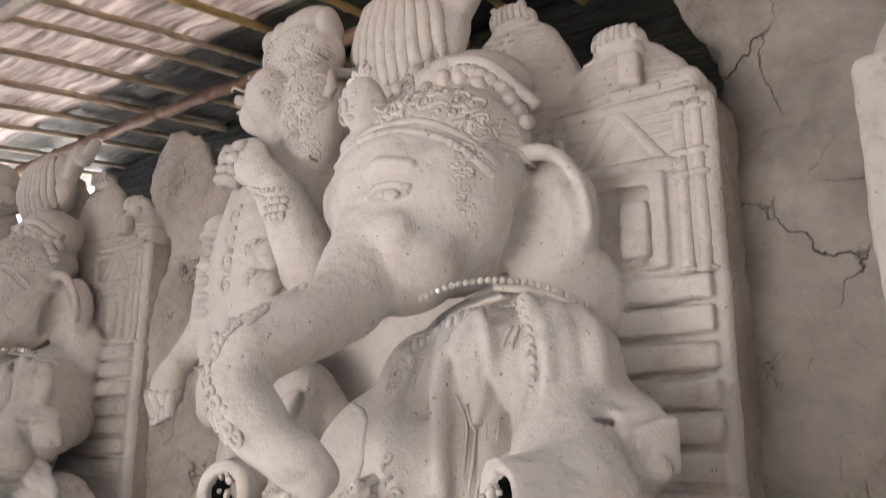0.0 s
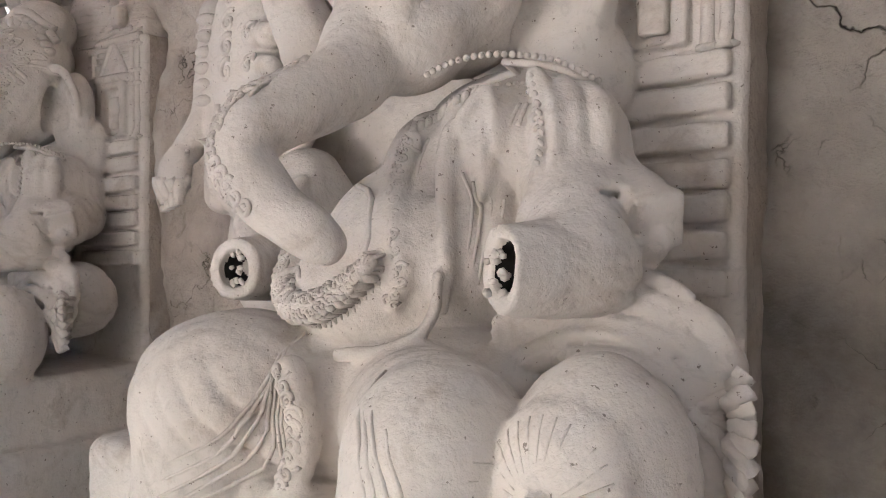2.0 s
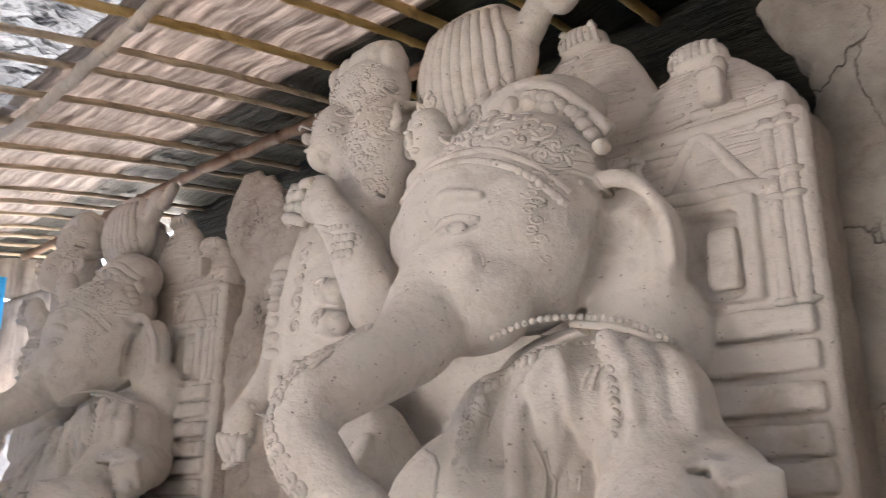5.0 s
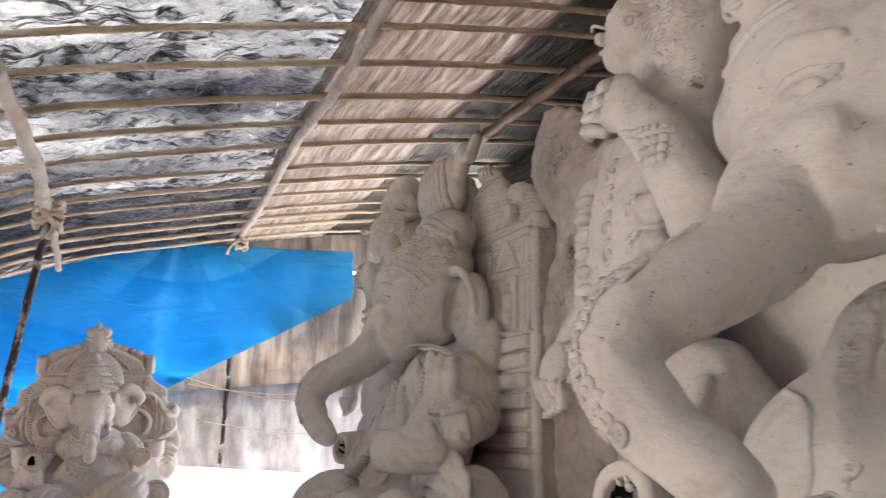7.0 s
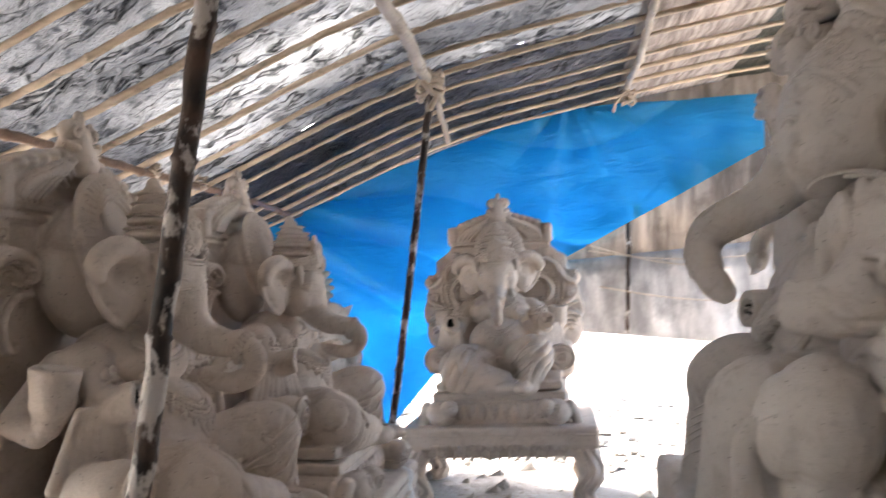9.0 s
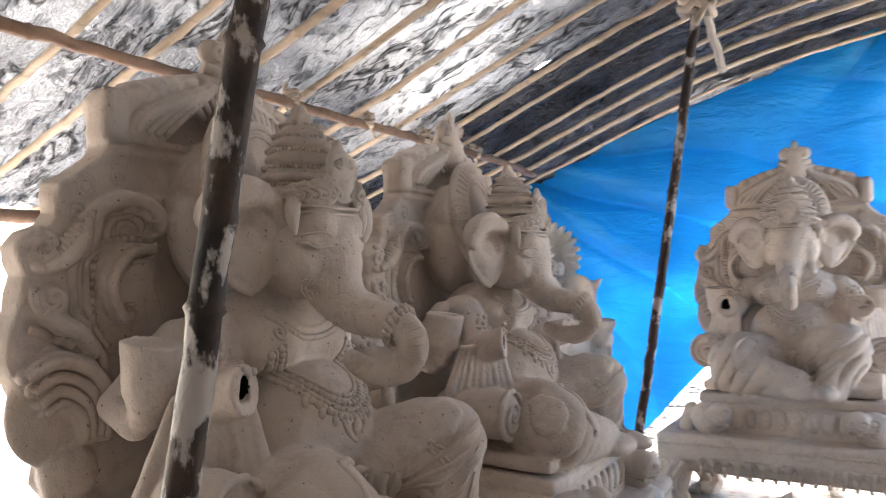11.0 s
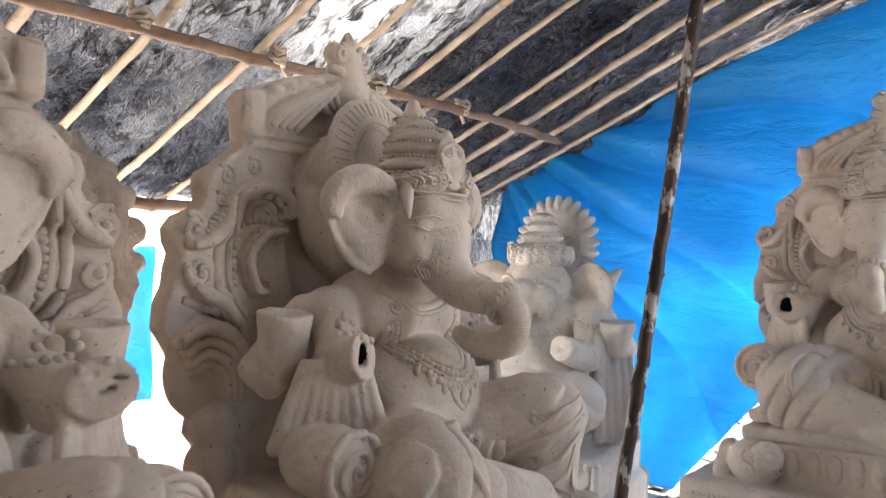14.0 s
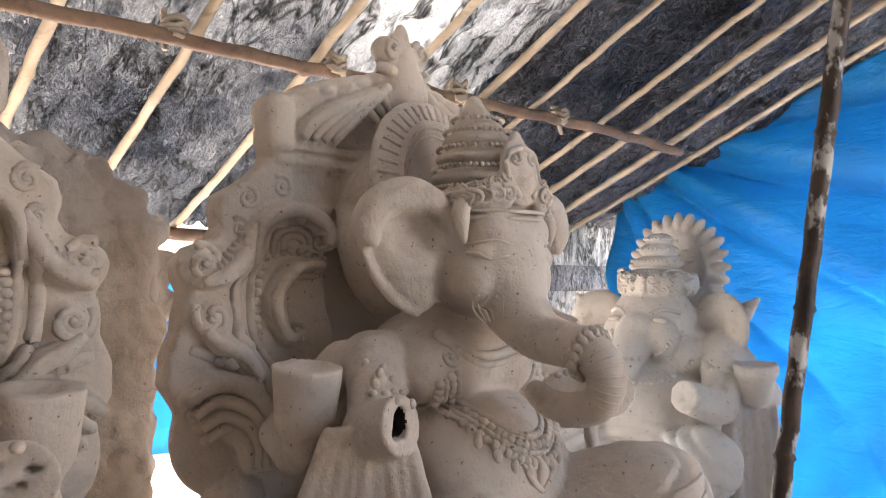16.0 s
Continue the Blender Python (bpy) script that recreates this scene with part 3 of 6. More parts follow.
    c.ball((-0.99, 1.50, 1.79), (0.065, 0.05, 0.11), (0, 18, 0))
    for i in range(4):
        c.tube([(-0.96 + 0.03 * i - 0.06, 1.475, 1.78), (-1.0 + 0.028 * i, 1.47, 1.67 + 0.008 * i)], [0.024, 0.017], k=0.008)
    # head
    c.ball((0.10, 1.60, 2.26), (0.25, 0.24, 0.25))
    c.ball((0.03, 1.50, 2.27), (0.21, 0.17, 0.22), k=0.05)
    c.ball((-0.13, 1.50, 2.28), (0.10, 0.10, 0.11), k=0.06)
    c.ball((0.08, 1.46, 2.10), (0.17, 0.14, 0.16), k=0.06)
    c.tube([(0.135 + 0.058 * math.cos(t), 1.37, 2.13 + 0.054 * math.sin(t)) for t in np.linspace(0, 6.28, 24)], 0.0035, k=0.006)
    c.ball(c.front((0.135, 1.37, 2.13), 0.016), (0.05, 0.02, 0.046), k=0.05)
    # eye with lids and brow
    c.ball((0.115, 1.372, 2.232), (0.042, 0.012, 0.017), (0, 8, 0), k=0.012)
    c.tube([(0.055, 1.37, 2.225), (0.09, 1.353, 2.255), (0.13, 1.352, 2.258), (0.175, 1.365, 2.245)], 0.010, k=0.006)
    c.tube([(0.06, 1.365, 2.22), (0.11, 1.352, 2.208), (0.17, 1.363, 2.232)], 0.007, k=0.006)
    c.ball((0.105, 1.353, 2.232), (0.012, 0.016, 0.012), k=0.004)
    c.curve([(0.02, 1.375, 2.27), (0.09, 1.345, 2.315), (0.18, 1.36, 2.305)], [0.012, 0.02, 0.012], 10, k=0.02)
    # trunk
    tr = c.curve([(0.03, 1.46, 2.16), (0.01, 1.40, 2.07), (0.03, 1.29, 1.96), (0.01, 1.17, 1.885), (-0.03, 1.08, 1.83), (-0.03, 1.04, 1.75), (0.055, 1.04, 1.66), (0.15, 1.06, 1.60), (0.18, 1.08, 1.575)],
                 [0.15, 0.12, 0.095, 0.083, 0.078, 0.072, 0.066, 0.056, 0.045], 36, k=0.035)
    for i, q in enumerate(tr[10:28]):
        for o in (0.0, 0.04):
            c.spiral((q[0] - 0.055 + o, q[1] - 0.06, q[2] + 0.045 - o * 0.2 - 0.002 * i), 0.021, 1.2, i * 1.3, 1, 0.5, k=0.004)
    # ear: a thin bowl with a rolled rim
    c.ball((0.365, 1.72, 2.175), (0.145, 0.075, 0.195), (0, 8, 0))
    c.ball((0.40, 1.78, 2.0), (0.13, 0.10, 0.16), k=0.05)
    c.ball((0.365, 1.635, 2.16), (0.11, 0.045, 0.145), (0, 8, 0), k=0.02, cut=True)
    c.curve([(0.235, 1.66, 2.25), (0.27, 1.645, 2.335), (0.35, 1.64, 2.375), (0.44, 1.645, 2.345), (0.495, 1.665, 2.25), (0.50, 1.68, 2.15)], [0.016, 0.02, 0.022, 0.02, 0.016, 0.010], 24, k=0.03)
    # crown: beaded bands, leaf scrolls, a small face, tall fluted top
    c.ball((0.10, 1.62, 2.44), (0.25, 0.21, 0.16), k=0.04)
    c.ball((0.12, 1.68, 2.60), (0.22, 0.15, 0.14), k=0.05)
    band = [(-0.10, 1.47, 2.36), (-0.02, 1.41, 2.40), (0.08, 1.385, 2.415), (0.18, 1.405, 2.40), (0.27, 1.46, 2.35), (0.33, 1.53, 2.28)]
    c.beads(c.curve(band, 0.012, 20, k=0.008), 0.0175, 0.031)
    c.curve([(x, y, z + 0.035) for x, y, z in band], 0.010, 20, k=0.006)
    for i in range(13):
        u = i / 12
        x, y, z = [np.interp(u * 5, range(6), [b[j] for b in band]) for j in range(3)]
        c.spiral((x, y + 0.005, z + 0.075 + 0.02 * (i % 2)), 0.034, 1.3, 1.9 * i, 1 if i % 2 else -1, 0.36, k=0.004)
        c.spiral((x, y + 0.03, z + 0.145 - 0.015 * (i % 2)), 0.03, 1.3, 2.3 * i, -1 if i % 2 else 1, 0.36, k=0.004)
    for i in range(10):
        u = i / 9
        c.spiral((0.275 + 0.012 * (i % 2), 1.50, 2.35 - 0.022 * i), 0.018 - 0.0008 * i, 1.2, 1.7 * i, 1, 0.45, k=0.006)
        c.ball((0.20 + 0.17 * u, 1.54 + 0.07 * u, 2.62 - 0.17 * u * u), (0.022, 0.03, 0.02), k=0.006)
    c.curve([(0.16, 1.55, 2.66), (0.27, 1.58, 2.63), (0.38, 1.64, 2.5)], 0.02, 12, k=0.01)
    c.ball((-0.06, 1.44, 2.55), (0.065, 0.06, 0.085))
    c.ball((-0.075, 1.383, 2.535), (0.014, 0.02, 0.022), k=0.01)
    c.ball((-0.07, 1.395, 2.50), (0.02, 0.015, 0.008), k=0.008)
    for dx in (-0.028, 0.024):
        c.ball((-0.07 + dx, 1.39, 2.56), (0.014, 0.008, 0.006), k=0.005)
    for i in range(16):
        a = -0.6 + 0.28 * i
        c.spiral((-0.055 + 0.085 * math.cos(a), 1.45, 2.575 + 0.09 * math.sin(a)), 0.028, 1.1, i, 1, 0.45, k=0.006)
    c.ball((-0.06, 1.47, 2.44), (0.1, 0.06, 0.05))
    c.ball((-0.2, 1.8, 2.95), (0.25, 0.11, 0.22), k=0.05)
    for i in range(9):
        x = -0.38 + 0.045 * i
        c.tube([(x, 1.69, 2.72), (x * 0.9, 1.70, 2.95), (x * 0.7 - 0.05, 1.74, 3.1)], [0.022, 0.026, 0.016], k=0.012)
    for i in range(5):
        c.ball((0.10 + 0.05 * i, 1.60, 2.58 + 0.03 * math.sin(1.1 * i)), (0.026, 0.03, 0.03), k=0.006)
    c.curve([(0.02, 1.80, 3.0), (0.1, 1.8, 3.1), (0.16, 1.8, 3.06), (0.22, 1.82, 3.14)], [0.05, 0.05, 0.04, 0.03], 12)
    # neck, chest, round shoulder
    c.ball((0.24, 1.70, 1.80), (0.30, 0.20, 0.22), k=0.05)
    c.ball((0.44, 1.63, 1.80), (0.14, 0.16, 0.17), k=0.05)
    c.ball((0.25, 1.56, 1.80), (0.15, 0.13, 0.16), k=0.05)
    c.ball((0.08, 1.56, 1.74), (0.13, 0.13, 0.17), k=0.05)
    c.ball((0.20, 1.62, 1.58), (0.22, 0.17, 0.24), k=0.05)
    neck = c.curve([(0.07, 1.44, 1.885), (0.13, 1.42, 1.92), (0.22, 1.40, 1.96), (0.33, 1.44, 1.985), (0.45, 1.52, 1.975), (0.53, 1.60, 1.93)], 0.009, 24, k=0.012)
    c.beads([(x, y - 0.014, z - 0.022) for x, y, z in neck], 0.013, 0.026)
    c.beads([(x, y - 0.012, z + 0.016) for x, y, z in neck[8:]], 0.012, 0.024)
    for i in range(11):
        x, y, z = neck[2 + i]
        c.ball((x, y, z - 0.042), (0.012, 0.012, 0.018), (0, 20, 0), k=0.006)
    # shawl over the shoulder: smooth bands down to the arm, a plaited border
    for i, o in enumerate((0.0, 0.05, 0.10)):
        c.curve([(0.42 + o, 1.50 + 0.6 * o, 1.95 - 0.3 * o), (0.475 + 0.85 * o, 1.47 + 0.7 * o, 1.86), (0.49 + 0.8 * o, 1.45 + 0.8 * o, 1.76), (0.465 + 0.8 * o, 1.42 + o, 1.66), (0.43 + 0.9 * o, 1.40 + o, 1.60)], [0.026, 0.034, 0.034, 0.030, 0.026], 20, k=0.05)
    for i in range(15):
        u = i / 14
        q = (0.415 + 0.05 * math.sin(math.pi * u), 1.46, 1.945 - 0.31 * u)
        for sg in (-1, 1):
            c.stud(c.front((q[0] + 0.007 * sg, q[1], q[2] + 0.005 * sg), 0.003), (0.012, 0.008, 0.0065), (0, 40 * sg, 0), 6, 4)
    # chest drapes: two soft uprights falling from the collar, a hollow by the arm
    for q, r in (([(0.30, 1.46, 1.93), (0.24, 1.43, 1.83), (0.215, 1.425, 1.70), (0.225, 1.415, 1.56), (0.235, 1.40, 1.42)], 0.028),
                 ([(0.31, 1.47, 1.93), (0.325, 1.46, 1.84), (0.315, 1.46, 1.76), (0.295, 1.46, 1.68)], 0.028)):
        c.curve(q, [0.5 * r] + [r] * (len(q) - 2) + [0.4 * r], 18, k=0.045)
    c.ball((0.39, 1.43, 1.67), (0.035, 0.06, 0.09), (0, 8, 0), k=0.03, cut=True)
    for x in (0.365, 0.385):
        c.tube([(x, 1.45, 1.90), (x - 0.006, 1.44, 1.845)], [0.005, 0.007], k=0.004)
    for i in range(4):
        c.curve([(0.26 + 0.025 * i, 1.43, 1.74 - 0.02 * i), (0.27 + 0.02 * i, 1.42, 1.64 - 0.02 * i), (0.26 + 0.01 * i, 1.41, 1.52 - 0.02 * i)], 0.0045, 10, k=0.006)
    c.ripple((0.08, 1.3, 1.40), (0.62, 1.75, 1.98), (1, 0, 0.15), 0.075, 0.016)
    # edging of leaves down the drape
    edge = [(0.115, 1.43, 1.83), (0.10, 1.42, 1.78), (0.095, 1.40, 1.70), (0.115, 1.37, 1.60), (0.15, 1.36, 1.50), (0.13, 1.35, 1.43)]
    c.curve(edge, [0.02, 0.024, 0.024, 0.024, 0.022, 0.016], 24, k=0.03)
    for o in (-0.028, 0.028):
        c.curve([(x + o, y, z) for x, y, z in edge], 0.006, 24, k=0.006)
    for i in range(26):
        u = i / 25 * 5
        x, y, z = [float(np.interp(u, range(6), [e[j] for e in edge])) for j in range(3)]
        c.spiral((x + (0.01 if i % 2 else -0.01), y - 0.02, z), 0.014, 1.1, 2 * i, 1 if i % 2 else -1, 0.5, k=0.004)
        c.stud(c.front((x - 0.04, y, z - 0.01), 0.002), (0.013, 0.010, 0.007), (0, 35, 0), 6, 4)
    c.curve([(0.235, 1.38, 1.50), (0.24, 1.36, 1.42), (0.215, 1.33, 1.365), (0.12, 1.30, 1.33), (0.02, 1.28, 1.31)], 0.014, 20, k=0.014)
    # forearm with its broken-off hollow hand
    c.tube([(0.49, 1.56, 1.70), (0.58, 1.40, 1.56)], [0.12, 0.11], k=0.05)
    c.tube([(0.60, 1.40, 1.53), (0.50, 1.18, 1.53)], [0.108, 0.082], k=0.03)
    c.plane_cut((0.525, 1.20, 1.53), (-0.55, -0.83, 0.0), 0.15)
    c.ball((0.52, 1.19, 1.535), (0.05, 0.085, 0.055), (0, 0, -24), k=0.006, cut=True)
    # the broken second arm further back
    c.tube([(0.50, 1.68, 1.68), (0.62, 1.56, 1.64)], [0.12, 0.105], k=0.04)
    c.ball((0.63, 1.53, 1.59), (0.085, 0.08, 0.085), k=0.03)
    c.box((0.675, 1.52, 1.635), (0.05, 0.06, 0.06), (10, 14, -35), edge=0.014, k=0.02)
    for q in ((0.64, 1.48, 1.69), (0.71, 1.51, 1.59), (0.62, 1.48, 1.60)):
        c.ball(q, (0.03, 0.03, 0.028), (20, 30, 10), k=0.02)
    c.box((0.62, 1.445, 1.65), (0.007, 0.03, 0.035), (0, 8, -25), edge=0.003, k=0.004, cut=True)
    c.box((0.67, 1.44, 1.625), (0.006, 0.025, 0.03), (0, 8, -25), edge=0.003, k=0.004, cut=True)
    c.ball((0.66, 1.46, 1.725), (0.035, 0.05, 0.024), k=0.01, cut=True)
    # other arm with its cup of a broken hand
    c.tube([(-0.50, 1.66, 1.75), (-0.46, 1.50, 1.52)], [0.12, 0.10], k=0.03)
    c.tube([(-0.46, 1.50, 1.50), (-0.38, 1.27, 1.50)], [0.10, 0.08], k=0.02)
    c.plane_cut((-0.385, 1.285, 1.50), (0.30, -0.95, 0.08), 0.14)
    c.ball((-0.385, 1.28, 1.50), (0.046, 0.085, 0.05), (0, 0, 18), k=0.006, cut=True)
    for i in range(5):
        c.curve([(-0.62 + 0.05 * i, 1.56, 1.75), (-0.60 + 0.05 * i, 1.48, 1.64), (-0.50 + 0.05 * i, 1.43, 1.56)], 0.026, 10, k=0.02)
    c.ball((-0.60, 1.70, 1.55), (0.3, 0.16, 0.3), k=0.05)
    # belly, its upper part bare behind the trunk, with a belt of scrolls
    c.ball((0.02, 1.58, 1.52), (0.28, 0.25, 0.27), k=0.05)
    c.ball((-0.05, 1.47, 1.45), (0.22, 0.18, 0.19), k=0.05)
    c.curve([(-0.06, 1.40, 1.72), (0.02, 1.38, 1.69), (0.055, 1.36, 1.60), (0.045, 1.33, 1.53)], 0.009, 14, k=0.01)
    belt = [(-0.26, 1.38, 1.535), (-0.22, 1.33, 1.45), (-0.14, 1.29, 1.415), (-0.05, 1.27, 1.425), (0.03, 1.28, 1.465), (0.09, 1.31, 1.53)]
    c.curve(belt, [0.03, 0.036, 0.036, 0.034, 0.03, 0.022], 24, k=0.03)
    for i in range(22):
        u = i / 21 * 5
        x, y, z = [float(np.interp(u, range(6), [e[j] for e in belt])) for j in range(3)]
        c.spiral((x, y - 0.03, z + 0.016), 0.021, 1.3, 1.7 * i, 1 if i % 2 else -1, 0.44, k=0.005)
        c.spiral((x + 0.006, y - 0.03, z - 0.018), 0.018, 1.2, 2.3 * i, -1 if i % 2 else 1, 0.44, k=0.005)
        c.tube([(x, y - 0.02, z - 0.03), (x + 0.008, y - 0.02, z - 0.058)], [0.013, 0.004], k=0.005)
    c.spiral((-0.20, 1.29, 1.46), 0.05, 1.6, 0.4, 1, 0.34, k=0.006)
    c.ball((-0.11, 1.275, 1.345), 0.014, k=0.014, cut=True)
    # folded legs: smooth knees under thin cloth
    c.ball((-0.35, 1.30, 1.17), (0.27, 0.28, 0.225), (0, -4, 0), k=0.05)
    c.tube([(-0.05, 1.42, 1.14), (-0.42, 1.24, 1.16)], [0.19, 0.205], k=0.05)
    c.tube([(-0.38, 1.25, 1.12), (-0.34, 1.18, 0.7)], [0.22, 0.20], k=0.06)
    c.tube([(0.12, 1.44, 1.16), (0.42, 1.17, 1.18)], [0.19, 0.175], k=0.05)
    c.tube([(0.42, 1.14, 1.17), (0.37, 1.08, 0.7)], [0.18, 0.165], k=0.05)
    c.ball((0.15, 1.50, 1.22), (0.40, 0.22, 0.16), k=0.06)
    for i in range(7):
        o = 0.045 * i
        c.curve([(-0.16 + 0.3 * o, 1.26 - 0.1 * o, 1.36 - 0.5 * o), (-0.12 + 0.1 * o, 1.14, 1.27 - o), (-0.16 - 0.4 * o, 1.06, 1.14 - o), (-0.30 - 0.2 * o, 1.02, 1.05 - 0.9 * o)], [0.003, 0.006, 0.006, 0.003], 16, k=0.012)
    for i in range(4):
        c.curve([(0.28 + 0.05 * i, 1.05, 1.32 - 0.02 * i), (0.36 + 0.04 * i, 1.0, 1.25 - 0.03 * i), (0.42 + 0.035 * i, 1.0, 1.12 - 0.04 * i)], [0.003, 0.006, 0.003], 10, k=0.012)
    # border of scrolls between the legs
    for i in range(12):
        u = i / 11
        c.ball((-0.06 + 0.05 * math.sin(4 * u), 1.20, 1.28 - 0.36 * u), (0.04, 0.04, 0.035), k=0.02)
        c.spiral((-0.06 + 0.05 * math.sin(4 * u), 1.16, 1.28 - 0.36 * u), 0.028, 1.2, 2 * i, 1 if i % 2 else -1, 0.42, k=0.005)
    # round boss with pleats wound about its middle
    c.ball((0.70, 1.26, 1.17), (0.175, 0.17, 0.215), k=0.03)
    c.ball((0.69, 1.14, 1.16), (0.14, 0.08, 0.165), k=0.03)
    for i in range(22):
        a = 0.2 + 0.21 * i
        c.tube([(0.685 + 0.05 * math.cos(a), 1.05, 1.155 + 0.055 * math.sin(a)), (0.685 + 0.125 * math.cos(a), 1.08, 1.155 + 0.145 * math.sin(a))], [0.0016, 0.0022], k=0.01)
    c.curve([(0.655, 1.07, 0.80), (0.65, 1.04, 0.98), (0.66, 1.03, 1.10), (0.69, 1.05, 1.16)], [0.05, 0.042, 0.036, 0.026], 14, k=0.014)
    # cloth swept round behind the boss, gathered to a knot at the side
    c.ball((0.62, 1.60, 1.30), (0.24, 0.16, 0.17), k=0.05)
    for i in range(6):
        o = 0.04 * i
        c.curve([(0.36, 1.44, 1.28 + 0.6 * o), (0.52, 1.42 + 0.5 * o, 1.34 + 0.8 * o), (0.69, 1.40 + 0.5 * o, 1.355 + 0.75 * o), (0.80 + 0.25 * o, 1.41 + 0.4 * o, 1.28 + 0.5 * o), (0.84 + 0.1 * o, 1.43, 1.12)], [0.014, 0.024, 0.026, 0.024, 0.018], 22, k=0.014)
    c.ripple((0.34, 1.2, 1.12), (0.96, 1.8, 1.62), (0, 0, 1), 0.055, 0.011, bend=(0.66, 1.45, 1.05))
    c.ripple((-0.45, 0.9, 0.75), (0.02, 1.45, 1.36), (0.75, 0.1, 0.65), 0.07, 0.012)
    for i in range(8):
        a = -0.9 + 0.26 * i
        c.curve([(0.81, 1.42, 1.27), (0.85 + 0.03 * math.cos(a), 1.40, 1.25 + 0.07 * math.sin(a)), (0.885 + 0.03 * math.cos(a), 1.42, 1.23 + 0.15 * math.sin(a))], [0.012, 0.016, 0.022], 8, k=0.012)
    g3 = random.Random(6)
    for i in range(16):
        c.stud((0.515 + g3.uniform(-0.03, 0.02), 1.20 + g3.uniform(-0.01, 0.03), 1.50 + g3.uniform(-0.03, 0.07)), (g3.uniform(0.005, 0.014),) * 3, (g3.uniform(0, 90), g3.uniform(0, 90), 0), 5, 3)
        c.stud((-0.385 + g3.uniform(-0.04, 0.04), 1.285 + g3.uniform(0, 0.03), 1.50 + g3.uniform(-0.04, 0.05)), (g3.uniform(0.006, 0.017), 0.008, 0.008), (g3.uniform(0, 90), g3.uniform(0, 90), 0), 5, 3)
    # base under the legs
    c.box((-0.05, 1.45, 0.36), (0.95, 0.5, 0.36), edge=0.04, k=0.04)
    c.box((-0.05, 1.5, 0.8), (0.85, 0.36, 0.2), edge=0.05, k=0.06)
    c.lumps(0.007, 0.22, 4)
    holes = [(0.535, 1.222, 1.535, 0.05), (-0.395, 1.312, 1.50, 0.045)]
    return c.finish("statue", [PLASTER, ROUGH, SHADED_COIR], lambda m: np.where(hollow(m, holes), 2, (m[:, 1] > 2.03) | ((np.abs(m[:, 0] + 0.18) > 0.945) & (m[:, 1] > 1.87))))


